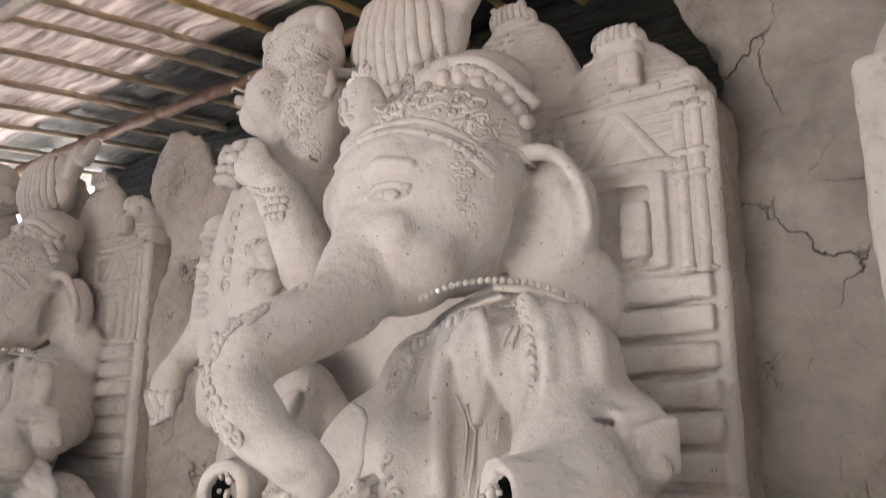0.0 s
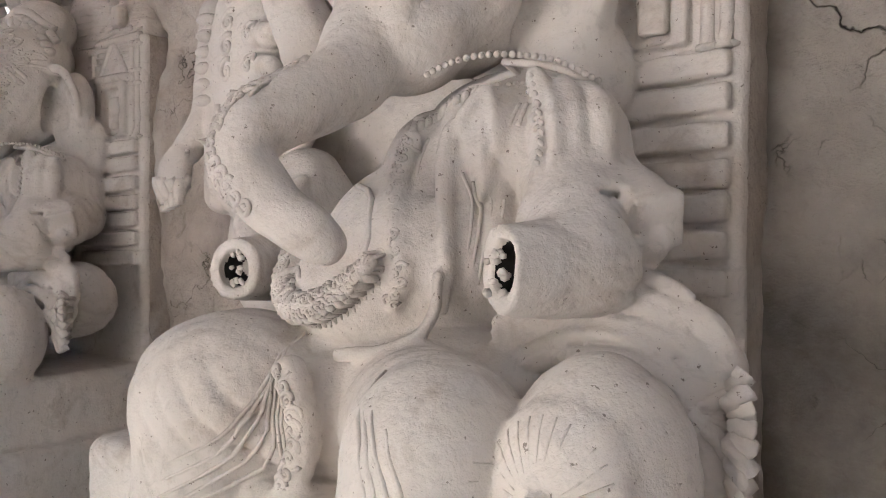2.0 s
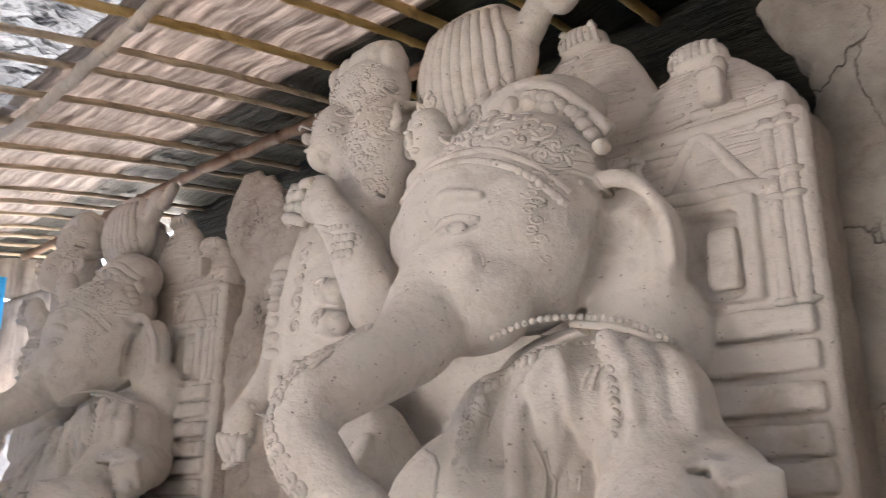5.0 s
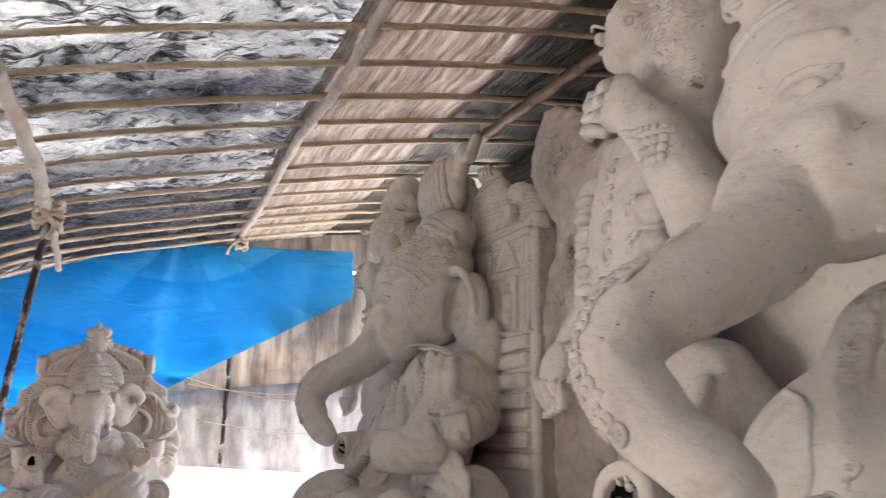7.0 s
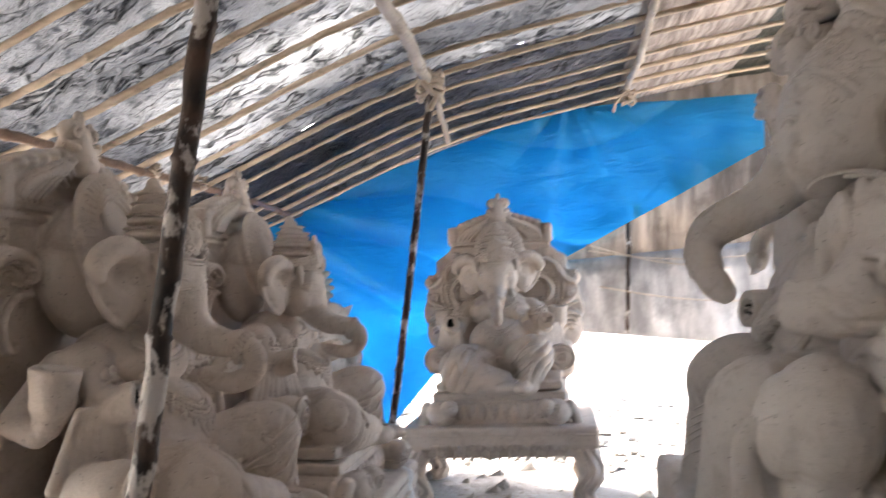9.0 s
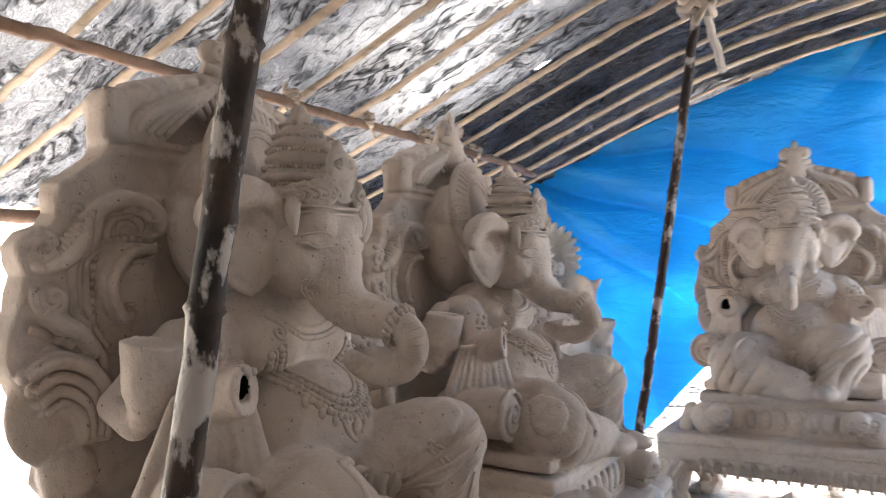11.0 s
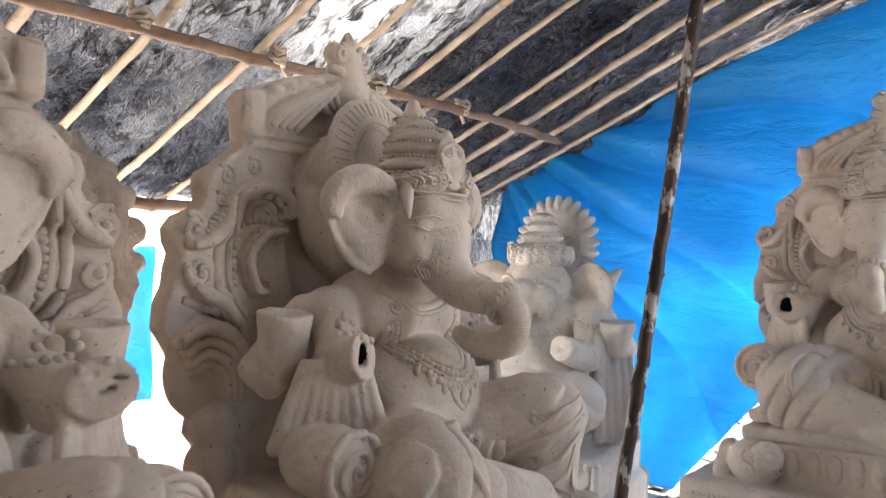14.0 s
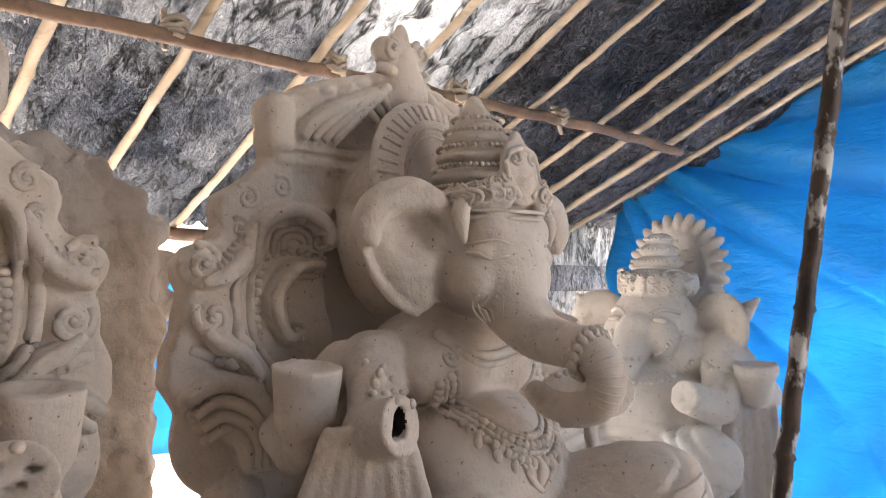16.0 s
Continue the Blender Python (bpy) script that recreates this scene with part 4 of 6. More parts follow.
# ---------------- enthroned statue with the scrolled panel ----------------
# x: to the right as one faces it, y: 0 at the panel's face, the front is minus, z: up from the ground
def throne_statue():
    c = Clay((-0.80, -1.02, -0.01), (0.80, 0.16, 2.36), 0.0072)
    # throne: slab, carved legs, apron
    c.box((0, -0.42, 0.50), (0.68, 0.50, 0.075), edge=0.03)
    c.box((0, -0.42, 0.41), (0.62, 0.46, 0.05), edge=0.02, k=0.02)
    for sx in (-1, 1):
        for y in (-0.82, -0.02):
            c.tube([(sx * 0.58, y, 0.42), (sx * 0.62, y - 0.02, 0.24), (sx * 0.54, y, 0.10), (sx * 0.58, y - 0.02, 0.05)], [0.10, 0.085, 0.06, 0.075], k=0.03)
            for o in (-0.05, 0, 0.05):
                c.curve([(sx * (0.58 + o), y - 0.09, 0.42), (sx * (0.64 + o), y - 0.10, 0.28), (sx * (0.56 + o), y - 0.08, 0.14), (sx * (0.60 + o), y - 0.09, 0.05)], 0.018, 12, k=0.008)
    for i in range(15):
        c.tube([(-0.44 + 0.063 * i, -0.90, 0.46), (-0.44 + 0.063 * i, -0.90, 0.36)], [0.026, 0.012], k=0.008)
    c.beads([(-0.66, -0.925, 0.52), (0.66, -0.925, 0.52)], 0.014, 0.03)
    # moulded base with small lions
    c.box((0, -0.40, 0.64), (0.50, 0.38, 0.09), edge=0.05, k=0.03)
    c.box((0, -0.36, 0.76), (0.47, 0.40, 0.028), edge=0.014, k=0.02)
    c.box((0, -0.36, 0.83), (0.45, 0.38, 0.03), edge=0.02, k=0.03)
    for i in range(14):
        c.ball((-0.5 + 0.077 * i, -0.78, 0.66), (0.034, 0.03, 0.06), k=0.01)
    for sx in (-1, 1):
        c.ball((sx * 0.40, -0.82, 0.66), (0.10, 0.09, 0.09))
        c.ball((sx * 0.33, -0.88, 0.70), 0.06)
        for i in range(6):
            c.spiral((sx * (0.30 + 0.05 * (i % 3)), -0.93, 0.64 + 0.06 * (i // 3)), 0.03, 1.2, i, sx, 0.4, k=0.006)
        c.tube([(sx * 0.5, -0.80, 0.70), (sx * 0.54, -0.78, 0.60)], 0.04, k=0.02)
    # scrolled panel: half-width along its height
    c.slab((0.55, 0.95, 1.0, 1.06, 1.09, 1.15, 1.25, 1.315, 1.38, 1.44, 1.50, 1.53, 1.56, 1.60, 1.64, 1.66, 1.69, 1.73, 1.77, 1.80, 1.85, 1.88, 1.95, 2.0, 2.03, 2.05, 2.07, 2.11, 2.14),
           (0.46, 0.50, 0.54, 0.53, 0.51, 0.56, 0.61, 0.647, 0.645, 0.62, 0.615, 0.605, 0.62, 0.63, 0.595, 0.545, 0.525, 0.535, 0.525, 0.475, 0.415, 0.40, 0.41, 0.42, 0.395, 0.335, 0.32, 0.21, 0.10), 0.045, 0.05)
    c.ball((0, 0.0, 1.60), (0.24, 0.045, 0.34), k=0.03, cut=True)
    for sx in (-1, 1):
        def side(*q):
            return [(sx * x, -0.02, z) for x, z in q]

        def ridge(q, r, n=22, k=0.014):
            P = np.array(side(*q))
            rad = [r * v for v in np.interp(np.linspace(0, 1, len(P)), (0, 0.3, 0.7, 1), (0.6, 1, 1, 0.55))]
            t = np.linspace(0, len(P) - 1, n)
            out = []
            for u in t:
                i = min(int(u), len(P) - 2)
                w = u - i
                p0, p1, p2, p3 = P[max(i - 1, 0)], P[i], P[i + 1], P[min(i + 2, len(P) - 1)]
                out.append(0.5 * (2 * p1 + (p2 - p0) * w + (2 * p0 - 5 * p1 + 4 * p2 - p3) * w * w + (3 * p1 - p0 - 3 * p2 + p3) * w ** 3))
            wide = [1.2 * v for v in np.interp(t, range(len(rad)), rad)]
            if r >= 0.0165:
                c.tube(out, wide, k, lay=False)
                wide = [0.75 * v for v in wide]
            c.cord(out, wide)

        # edge scrolls with feathered tails
        c.ball((sx * 0.575, 0.015, 1.595), (0.055, 0.045, 0.05), k=0.02)
        c.spiral((sx * 0.578, -0.02, 1.60), 0.046, 1.5, 1.2 if sx > 0 else 1.9, sx, 0.44, k=0.006)
        ridge(((0.585, 1.555), (0.53, 1.575), (0.485, 1.62), (0.465, 1.68)), 0.024)
        for i in range(7):
            u = i / 6
            ridge(((0.545 - 0.07 * u, 1.60 + 0.075 * u), (0.535 - 0.07 * u, 1.565 + 0.085 * u)), 0.009, 4, 0.008)
        c.ball((sx * 0.55, 0.012, 1.468), (0.06, 0.045, 0.055), k=0.02)
        c.spiral((sx * 0.552, -0.02, 1.475), 0.045, 1.4, 0.6 if sx > 0 else 2.5, -sx, 0.46, k=0.006)
        ridge(((0.575, 1.445), (0.53, 1.41), (0.48, 1.385), (0.43, 1.33)), 0.022)
        ridge(((0.60, 1.40), (0.55, 1.385), (0.49, 1.36), (0.44, 1.30)), 0.016)
        for x, z, r in ((0.464, 1.765, 0.032), (0.372, 1.80, 0.03), (0.483, 1.69, 0.026), (0.39, 2.0, 0.034)):
            c.spiral((sx * x, -0.015, z), r, 1.5, 0.8 if sx > 0 else 2.3, sx, 0.42, k=0.006)
        # two great arcs facing the body, their ends curled
        for o, r in ((0.0, 0.022), (0.032, 0.012), (0.058, 0.012), (0.085, 0.010)):
            f = 1 - o / 0.115
            ridge(((0.335 + 0.12 * f, 1.60 + 0.4 * o), (0.335 + 0.095 * f, 1.655 + 0.05 * f), (0.335, 1.655 + 0.085 * f), (0.335 - 0.08 * f, 1.655 + 0.05 * f), (0.335 - 0.095 * f, 1.655)), r)
        c.spiral((sx * 0.262, -0.02, 1.662), 0.03, 1.3, 0.8 if sx > 0 else 2.3, sx, 0.5, k=0.006)
        for o, r in ((0.0, 0.02), (0.03, 0.011)):
            ridge(((0.26, 1.605 - o), (0.335, 1.597 - o), (0.39 - o, 1.54), (0.395 - o, 1.485), (0.362 - 0.6 * o, 1.425 + 0.6 * o), (0.325, 1.425 + o)), r)
        c.spiral((sx * 0.268, -0.02, 1.60), 0.026, 1.2, 2.3 if sx > 0 else 0.8, sx, 0.5, k=0.006)
        c.spiral((sx * 0.32, -0.02, 1.428), 0.026, 1.2, 2.3 if sx > 0 else 0.8, -sx, 0.5, k=0.006)
        for i in range(10):
            u = i / 9
            c.ball((sx * (0.425 + 0.012 * math.sin(math.pi * u)), -0.004, 1.60 - 0.20 * u), (0.016, 0.014, 0.012), k=0.011)
        for i in range(7):
            c.ball((sx * (0.41 - 0.023 * i), -0.006, 1.622 + 0.014 * math.sin(0.5 * i)), (0.014, 0.014, 0.012), k=0.011)
        # upright stems
        ridge(((0.455, 1.70), (0.487, 1.56), (0.478, 1.43), (0.40, 1.32), (0.375, 1.22)), 0.015, 26)
        ridge(((0.44, 1.66), (0.452, 1.54), (0.44, 1.43), (0.38, 1.34)), 0.011, 22)
        # fan of the lower corner
        c.ball((sx * 0.50, 0.03, 1.19), (0.13, 0.045, 0.15), k=0.03)
        for o, r in ((0.0, 0.025), (0.038, 0.021), (0.074, 0.019), (0.105, 0.017)):
            ridge(((0.615 - 0.5 * o, 1.285 - 0.9 * o), (0.545 - 0.2 * o, 1.32 - o), (0.455 + 0.2 * o, 1.29 - o), (0.402 + 0.55 * o, 1.21 - 0.6 * o), (0.392 + 0.6 * o, 1.11)), r)
        c.spiral((sx * 0.59, -0.02, 1.275), 0.03, 1.3, 1.5, sx, 0.5, k=0.006)
        c.ball((sx * 0.475, 0.01, 1.03), (0.075, 0.06, 0.07), k=0.02)
        c.ball((sx * 0.46, 0.02, 0.90), (0.10, 0.07, 0.10), k=0.03)
        # cornice, leaf swirls and a sunk field under it
        c.box((sx * 0.20, -0.002, 1.905), (0.19, 0.018, 0.012), edge=0.006, k=0.01)
        c.box((sx * 0.20, 0.0, 1.868), (0.19, 0.015, 0.010), edge=0.005, k=0.01)
        c.box((sx * 0.27, -0.018, 1.80), (0.075, 0.02, 0.045), edge=0.006, k=0.005, cut=True)
        c.box((sx * 0.385, 0.02, 1.96), (0.04, 0.055, 0.075), edge=0.03, k=0.02)
        for i in range(4):
            ridge(((0.33 - 0.03 * i, 1.925), (0.30 - 0.045 * i, 1.97 + 0.012 * i), (0.235 - 0.045 * i, 2.01 + 0.02 * i), (0.16 - 0.03 * i, 2.03 + 0.022 * i), (0.10 - 0.02 * i, 2.00 + 0.02 * i)), 0.022 - 0.001 * i)
        for i in range(5):
            c.ball((sx * (0.08 + 0.055 * i), 0.015, 2.125 - 0.018 * i), (0.035, 0.04, 0.024), k=0.013)
        # finial curls
        c.ball((sx * 0.05, 0.0, 2.215), (0.045, 0.04, 0.042), k=0.02)
        c.spiral((sx * 0.05, -0.035, 2.215), 0.036, 1.5, math.pi / 2, sx, 0.4, k=0.005)
        c.curve([(sx * 0.085, -0.01, 2.16), (sx * 0.045, -0.045, 2.14), (sx * 0.02, -0.055, 2.07)], 0.018, 8, k=0.008)
    c.ball((0, -0.015, 1.985), (0.24, 0.03, 0.05), k=0.02, cut=True)
    for i in range(13):
        a = -1.25 + 0.2083 * i
        c.tube([(0.20 * math.sin(a), 0.0, 1.95 + 0.08 * math.cos(a)), (0.255 * math.sin(a), -0.012, 1.965 + 0.115 * math.cos(a))], [0.012, 0.02], k=0.012, lay=False)
    c.tube([(0, 0.01, 2.10), (0, 0.01, 2.20)], [0.09, 0.055], k=0.02)
    c.ball((0, 0.0, 2.25), (0.024, 0.026, 0.052), k=0.013)
    # halo behind the crown, its rim ribbed
    c.ball((0, -0.15, 1.81), (0.20, 0.06, 0.255), (-12, 0, 0), k=0.02)
    c.ball((0, -0.215, 1.82), (0.135, 0.05, 0.185), (-12, 0, 0), k=0.01, cut=True)
    for i in range(44):
        a = 2 * math.pi * i / 44
        c.tube([(0.145 * math.cos(a), -0.185 - 0.03 * math.sin(a), 1.81 + 0.19 * math.sin(a)), (0.19 * math.cos(a), -0.165 - 0.03 * math.sin(a), 1.81 + 0.235 * math.sin(a))], 0.006, k=0.006)
    for f in (0.125, 0.108):
        c.tube([(f * math.cos(a), -0.20 - 0.02 * math.sin(a), 1.81 + 1.35 * f * math.sin(a)) for a in np.linspace(0, 6.28, 30)], 0.005, k=0.005)
    c.ball((0, -0.05, 1.70), (0.22, 0.12, 0.26), k=0.05)
    # crown: smooth stepped rings with bead rows between, and a crest
    for i, (r, z) in enumerate(((0.142, 1.765), (0.135, 1.815), (0.118, 1.865), (0.095, 1.91), (0.068, 1.945), (0.042, 1.98))):
        yy = -0.36 + 0.008 * i
        c.ball((0, yy, z), (r, r * 0.95, 0.034), k=0.013)
        if i < 5:
            br, r1, z1 = 0.0062, r * 0.945 + 0.001, z + 0.026
            for a in np.linspace(0, 2 * math.pi, int(2 * math.pi * r1 / (2.2 * br)), endpoint=False):
                c.stud((r1 * math.cos(a), yy + r1 * 0.95 * math.sin(a), z1), (br, br, br), sides=6, rows=4)
    c.ball((0, -0.315, 2.005), (0.026, 0.026, 0.035), k=0.013)
    c.ball((0, -0.475, 1.825), (0.062, 0.022, 0.085), (-8, 0, 0), k=0.014)
    c.ball((0, -0.46, 1.90), (0.02, 0.016, 0.03), k=0.014)
    c.ball((0, -0.49, 1.81), (0.026, 0.016, 0.036), k=0.013)
    for sx in (-1, 1):
        c.curve([(0, -0.50, 1.885), (sx * 0.045, -0.495, 1.865), (sx * 0.052, -0.495, 1.81), (sx * 0.02, -0.50, 1.765)], 0.008, 16, k=0.005)
        c.spiral((sx * 0.028, -0.50, 1.855), 0.018, 1.2, 1, sx, 0.5, k=0.004)
        c.spiral((sx * 0.05, -0.495, 1.775), 0.018, 1.2, 1, -sx, 0.5, k=0.004)
        for i in range(6):
            a = 0.42 + 0.22 * i
            x, y = sx * 0.15 * math.sin(a), -0.365 - 0.145 * math.cos(a)
            c.ball((x, y + 0.014, 1.775 - 0.004 * i), (0.03, 0.02, 0.042 - 0.004 * i), (0, 0, sx * math.degrees(a)), k=0.013)
            c.spiral((x, y - 0.006, 1.77 - 0.005 * i), 0.022, 1.3, 0.6 if sx > 0 else 2.5, sx, 0.46, k=0.004)
            c.spiral((x * 0.96, y + 0.003, 1.805 - 0.008 * i), 0.014, 1.2, 0.6 if sx > 0 else 2.5, -sx, 0.46, k=0.004)
    for dz in (0, -0.018):
        c.tube([(0.148 * math.sin(a), -0.358 - 0.14 * math.cos(a), 1.732 + dz) for a in np.linspace(-1.5, 1.5, 34)], 0.005, k=0.006)
    # head
    c.ball((0, -0.355, 1.625), (0.15, 0.155, 0.15), k=0.03)
    c.ball((0, -0.44, 1.60), (0.088, 0.085, 0.125), k=0.05)
    for sx in (-1, 1):
        c.ball((sx * 0.055, -0.435, 1.685), (0.065, 0.065, 0.055), k=0.04)
        c.ball((sx * 0.088, -0.42, 1.575), (0.06, 0.062, 0.07), k=0.03)
        # closed eye and brow
        c.ball((sx * 0.098, -0.462, 1.632), (0.034, 0.02, 0.018), (0, 0, sx * 25), k=0.013)
        c.curve([(sx * 0.062, -0.50, 1.625), (sx * 0.095, -0.48, 1.618), (sx * 0.13, -0.44, 1.632)], 0.005, 8, k=0.004)
        c.curve([(sx * 0.06, -0.51, 1.652), (sx * 0.09, -0.485, 1.662), (sx * 0.13, -0.43, 1.65)], 0.004, 8, k=0.01)

        # ear: a wide bowl, laid back, its upper rim rolled over to a point
        def ear(a, z, n=0.0):
            a, z = 0.86 * a, 1.63 + 0.9 * (z - 1.63) + 0.008
            return (sx * (0.195 + 0.906 * a + 0.42 * n), -0.33 + 0.42 * a - 0.906 * n, z)

        turn = (0, 0, sx * 25)
        c.ball(ear(0.025, 1.655), (0.115, 0.034, 0.105), turn, k=0.03)
        c.ball(ear(0.0, 1.565), (0.068, 0.032, 0.09), turn, k=0.04)
        c.ball(ear(0.02, 1.665, 0.045), (0.07, 0.034, 0.062), turn, k=0.02, cut=True)
        c.curve([ear(-0.085, 1.69, 0.02), ear(-0.05, 1.745, 0.03), ear(0.03, 1.768, 0.035), ear(0.105, 1.745, 0.035), ear(0.145, 1.69, 0.035), ear(0.125, 1.645, 0.045)], [0.018, 0.032, 0.044, 0.044, 0.038, 0.012], 28, k=0.02)
        c.curve([ear(0.155, 1.645, 0.02), ear(0.12, 1.57, 0.012), ear(0.06, 1.50, 0.01), ear(0.0, 1.468, 0.01)], [0.012, 0.011, 0.011, 0.010], 20, k=0.014)
        c.ball(ear(0.02, 1.60, 0.012), (0.03, 0.012, 0.06), turn, k=0.03)
        # lock of hair before the ear
        c.curve([(sx * 0.135, -0.42, 1.755), (sx * 0.15, -0.435, 1.71), (sx * 0.145, -0.44, 1.655)], [0.018, 0.023, 0.007], 10, k=0.014)
    # trunk, out forward, down and back
    R_TR = [0.10, 0.08, 0.061, 0.052, 0.047, 0.043, 0.040, 0.038, 0.034, 0.028]
    tr = c.curve([(0, -0.43, 1.585), (0, -0.465, 1.51), (0, -0.53, 1.452), (0, -0.605, 1.432), (0.005, -0.68, 1.42), (0.01, -0.722, 1.372), (0.015, -0.70, 1.312), (0.01, -0.64, 1.288), (0.0, -0.575, 1.296), (0.0, -0.535, 1.315)], R_TR, 46, k=0.03)
    for i in range(7, 30):
        a, b = Vector(tr[i]), Vector(tr[i + 1])
        d = (b - a).normalized()
        n = Vector((1, 0, 0)).cross(d)
        r = float(np.interp(i * 9 / 45, range(10), R_TR)) - 0.001
        c._add(*tube_data([a + r * (math.cos(t) * Vector((1, 0, 0)) + math.sin(t) * n) for t in np.linspace(0, 6.28, 17)], [0.0024] * 17, 5))
    for j, o in enumerate((0.0, 0.022, 0.04)):
        q, d = Vector((0.006, -0.672 - 0.4 * o, 1.421 - 0.35 * o)), Vector((0, -0.85, -0.35)).normalized()
        n = Vector((1, 0, 0)).cross(d)
        for i in range(18):
            t = 2 * math.pi * i / 18
            c.stud(q + 0.054 * (math.cos(t) * Vector((1, 0, 0)) + math.sin(t) * n), ((0.008, 0.011, 0.007)[j],) * 3, sides=6, rows=4)
    c.tube([(0.10, -0.42, 1.51), (0.12, -0.49, 1.475), (0.122, -0.54, 1.47)], [0.024, 0.022, 0.016], k=0.02)
    for sx in (-1, 1):
        for i in range(5):
            c.curve([(sx * (0.07 + 0.012 * i), -0.47, 1.535), (sx * (0.075 + 0.012 * i), -0.478 + 0.008 * i, 1.51), (sx * (0.07 + 0.012 * i), -0.475, 1.475)], 0.0025, 8, k=0.004)
    # torso and belly
    c.ball((0, -0.22, 1.36), (0.24, 0.17, 0.15), k=0.04)
    for sx in (-1, 1):
        c.ball((sx * 0.11, -0.31, 1.35), (0.115, 0.10, 0.085), k=0.03)
    c.ball((0, -0.32, 1.11), (0.245, 0.235, 0.20), k=0.03)
    c.ball((0, -0.28, 0.93), (0.33, 0.27, 0.14), k=0.05)
    # collar, long necklace of bead rows with pendants
    for j, (w, zt, zb, y) in enumerate(((0.135, 1.49, 1.385, -0.43), (0.145, 1.49, 1.365, -0.435))):
        line = [(w * math.sin(t), y + 0.17 * abs(math.sin(t)) ** 2 + 0.05 * (1 - math.cos(t)), zb + (zt - zb) * (1 - math.cos(t)) / 1.3) for t in np.linspace(-1.25, 1.25, 26)]
        c.tube(line, 0.010 if j else 0.014, k=0.008)
        c.beads(line, 0.013, 0.024, k=0.003)
    for j, (w, zb, br) in enumerate(((0.135, 1.215, 0.012), (0.15, 1.195, 0.017), (0.163, 1.178, 0.012), (0.176, 1.158, 0.018))):
        line = [(w * math.sin(t), -0.56 + 0.16 * abs(math.sin(t)) ** 2 + 0.05 * (1 - math.cos(t)), zb + (1.46 - zb) * (1 - math.cos(t)) / 1.3) for t in np.linspace(-1.3, 1.3, 36)]
        c.tube(line, 0.008, k=0.008)
        c.beads(line, br, 0.026, k=0.003)
    for i in range(9):
        t = -0.8 + 0.2 * i
        c.ball((0.185 * math.sin(t), -0.55 + 0.16 * math.sin(t) ** 2, 1.14 + 0.23 * (1 - math.cos(t))), (0.011, 0.011, 0.018), k=0.006)
    for sx in (-1, 1):
        c.spiral((sx * 0.035, -0.58, 1.165), 0.026, 1.4, 1, sx, 0.42, k=0.004)
        c.spiral((sx * 0.14, -0.50, 1.39), 0.024, 1.4, 1, sx, 0.42, k=0.004)
        c.curve([(sx * 0.045, -0.575, 1.15), (sx * 0.03, -0.58, 1.12), (0, -0.575, 1.095)], 0.008, 10, k=0.004)
    c.ball((0, -0.57, 1.135), (0.02, 0.014, 0.03), k=0.008)
    # sash round the hips, thick scrolls at its upper edge
    for i in range(17):
        t = -1.5 + 0.1875 * i
        c.ball((0.252 * math.sin(t), -0.33 - 0.235 * math.cos(t), 1.01), (0.024, 0.02, 0.022), k=0.013)
        c.spiral((0.258 * math.sin(t), -0.335 - 0.25 * math.cos(t), 1.0 + 0.008 * (i % 2)), 0.02, 1.2, i, 1, 0.46, k=0.004)
        c.ball((0.262 * math.sin(t), -0.335 - 0.25 * math.cos(t), 0.965), (0.012, 0.012, 0.018), k=0.006)
    # arms: upper with cups, lower with sawn stumps
    for sx in (-1, 1):
        c.ball((sx * 0.235, -0.21, 1.36), (0.075, 0.085, 0.085), k=0.05)
        c.tube([(sx * 0.28, -0.16, 1.36), (sx * 0.42, -0.10, 1.20), (sx * 0.435, -0.20, 1.17)], [0.06, 0.045, 0.042], k=0.02)
        c.tube([(sx * 0.435, -0.235, 1.195), (sx * 0.44, -0.255, 1.27), (sx * 0.44, -0.262, 1.385)], [0.042, 0.066, 0.078], k=0.02)
        c.plane_cut((sx * 0.44, -0.263, 1.378), (0, -0.10, 1), 0.13)
        c.ball((sx * 0.44, -0.265, 1.388), (0.052, 0.05, 0.03), k=0.006, cut=True)
        c.tube([(sx * 0.25, -0.25, 1.37), (sx * 0.33, -0.37, 1.24)], [0.07, 0.062], k=0.04)
        c.tube([(sx * 0.33, -0.35, 1.23), (sx * 0.36, -0.515, 1.283)], [0.066, 0.060], k=0.025)
        c.plane_cut((sx * 0.359, -0.49, 1.28), (sx * -0.30, -0.95, 0.12), 0.105)
        if sx < 0:
            for q, r in (((-0.36, 1.285), (0.02, 0.06, 0.03)), ((-0.35, 1.262), (0.016, 0.06, 0.018)), ((-0.37, 1.262), (0.014, 0.06, 0.016))):
                c.ball((q[0], -0.485, q[1]), r, (10, 20, 0), k=0.004, cut=True)
        else:
            for q in ((0.34, 1.30), (0.37, 1.27), (0.352, 1.265), (0.385, 1.292)):
                c.ball((q[0], -0.49, q[1]), (0.012, 0.02, 0.006), k=0.003, cut=True)
        # armlet rosette
        c.ball((sx * 0.315, -0.395, 1.345), (0.024, 0.016, 0.024), k=0.006)
        for i in range(8):
            a = 0.785 * i
            c.stud(c.front((sx * 0.315 + 0.034 * math.cos(a), -0.39, 1.345 + 0.034 * math.sin(a)), 0.002), (0.012, 0.010, 0.012), sides=6, rows=4)
        for i in range(6):
            c.stud(c.front((sx * (0.24 + 0.025 * i), -0.37 + 0.006 * i, 1.315 + 0.002 * i), 0.002), (0.013, 0.012, 0.010), sides=6, rows=4)
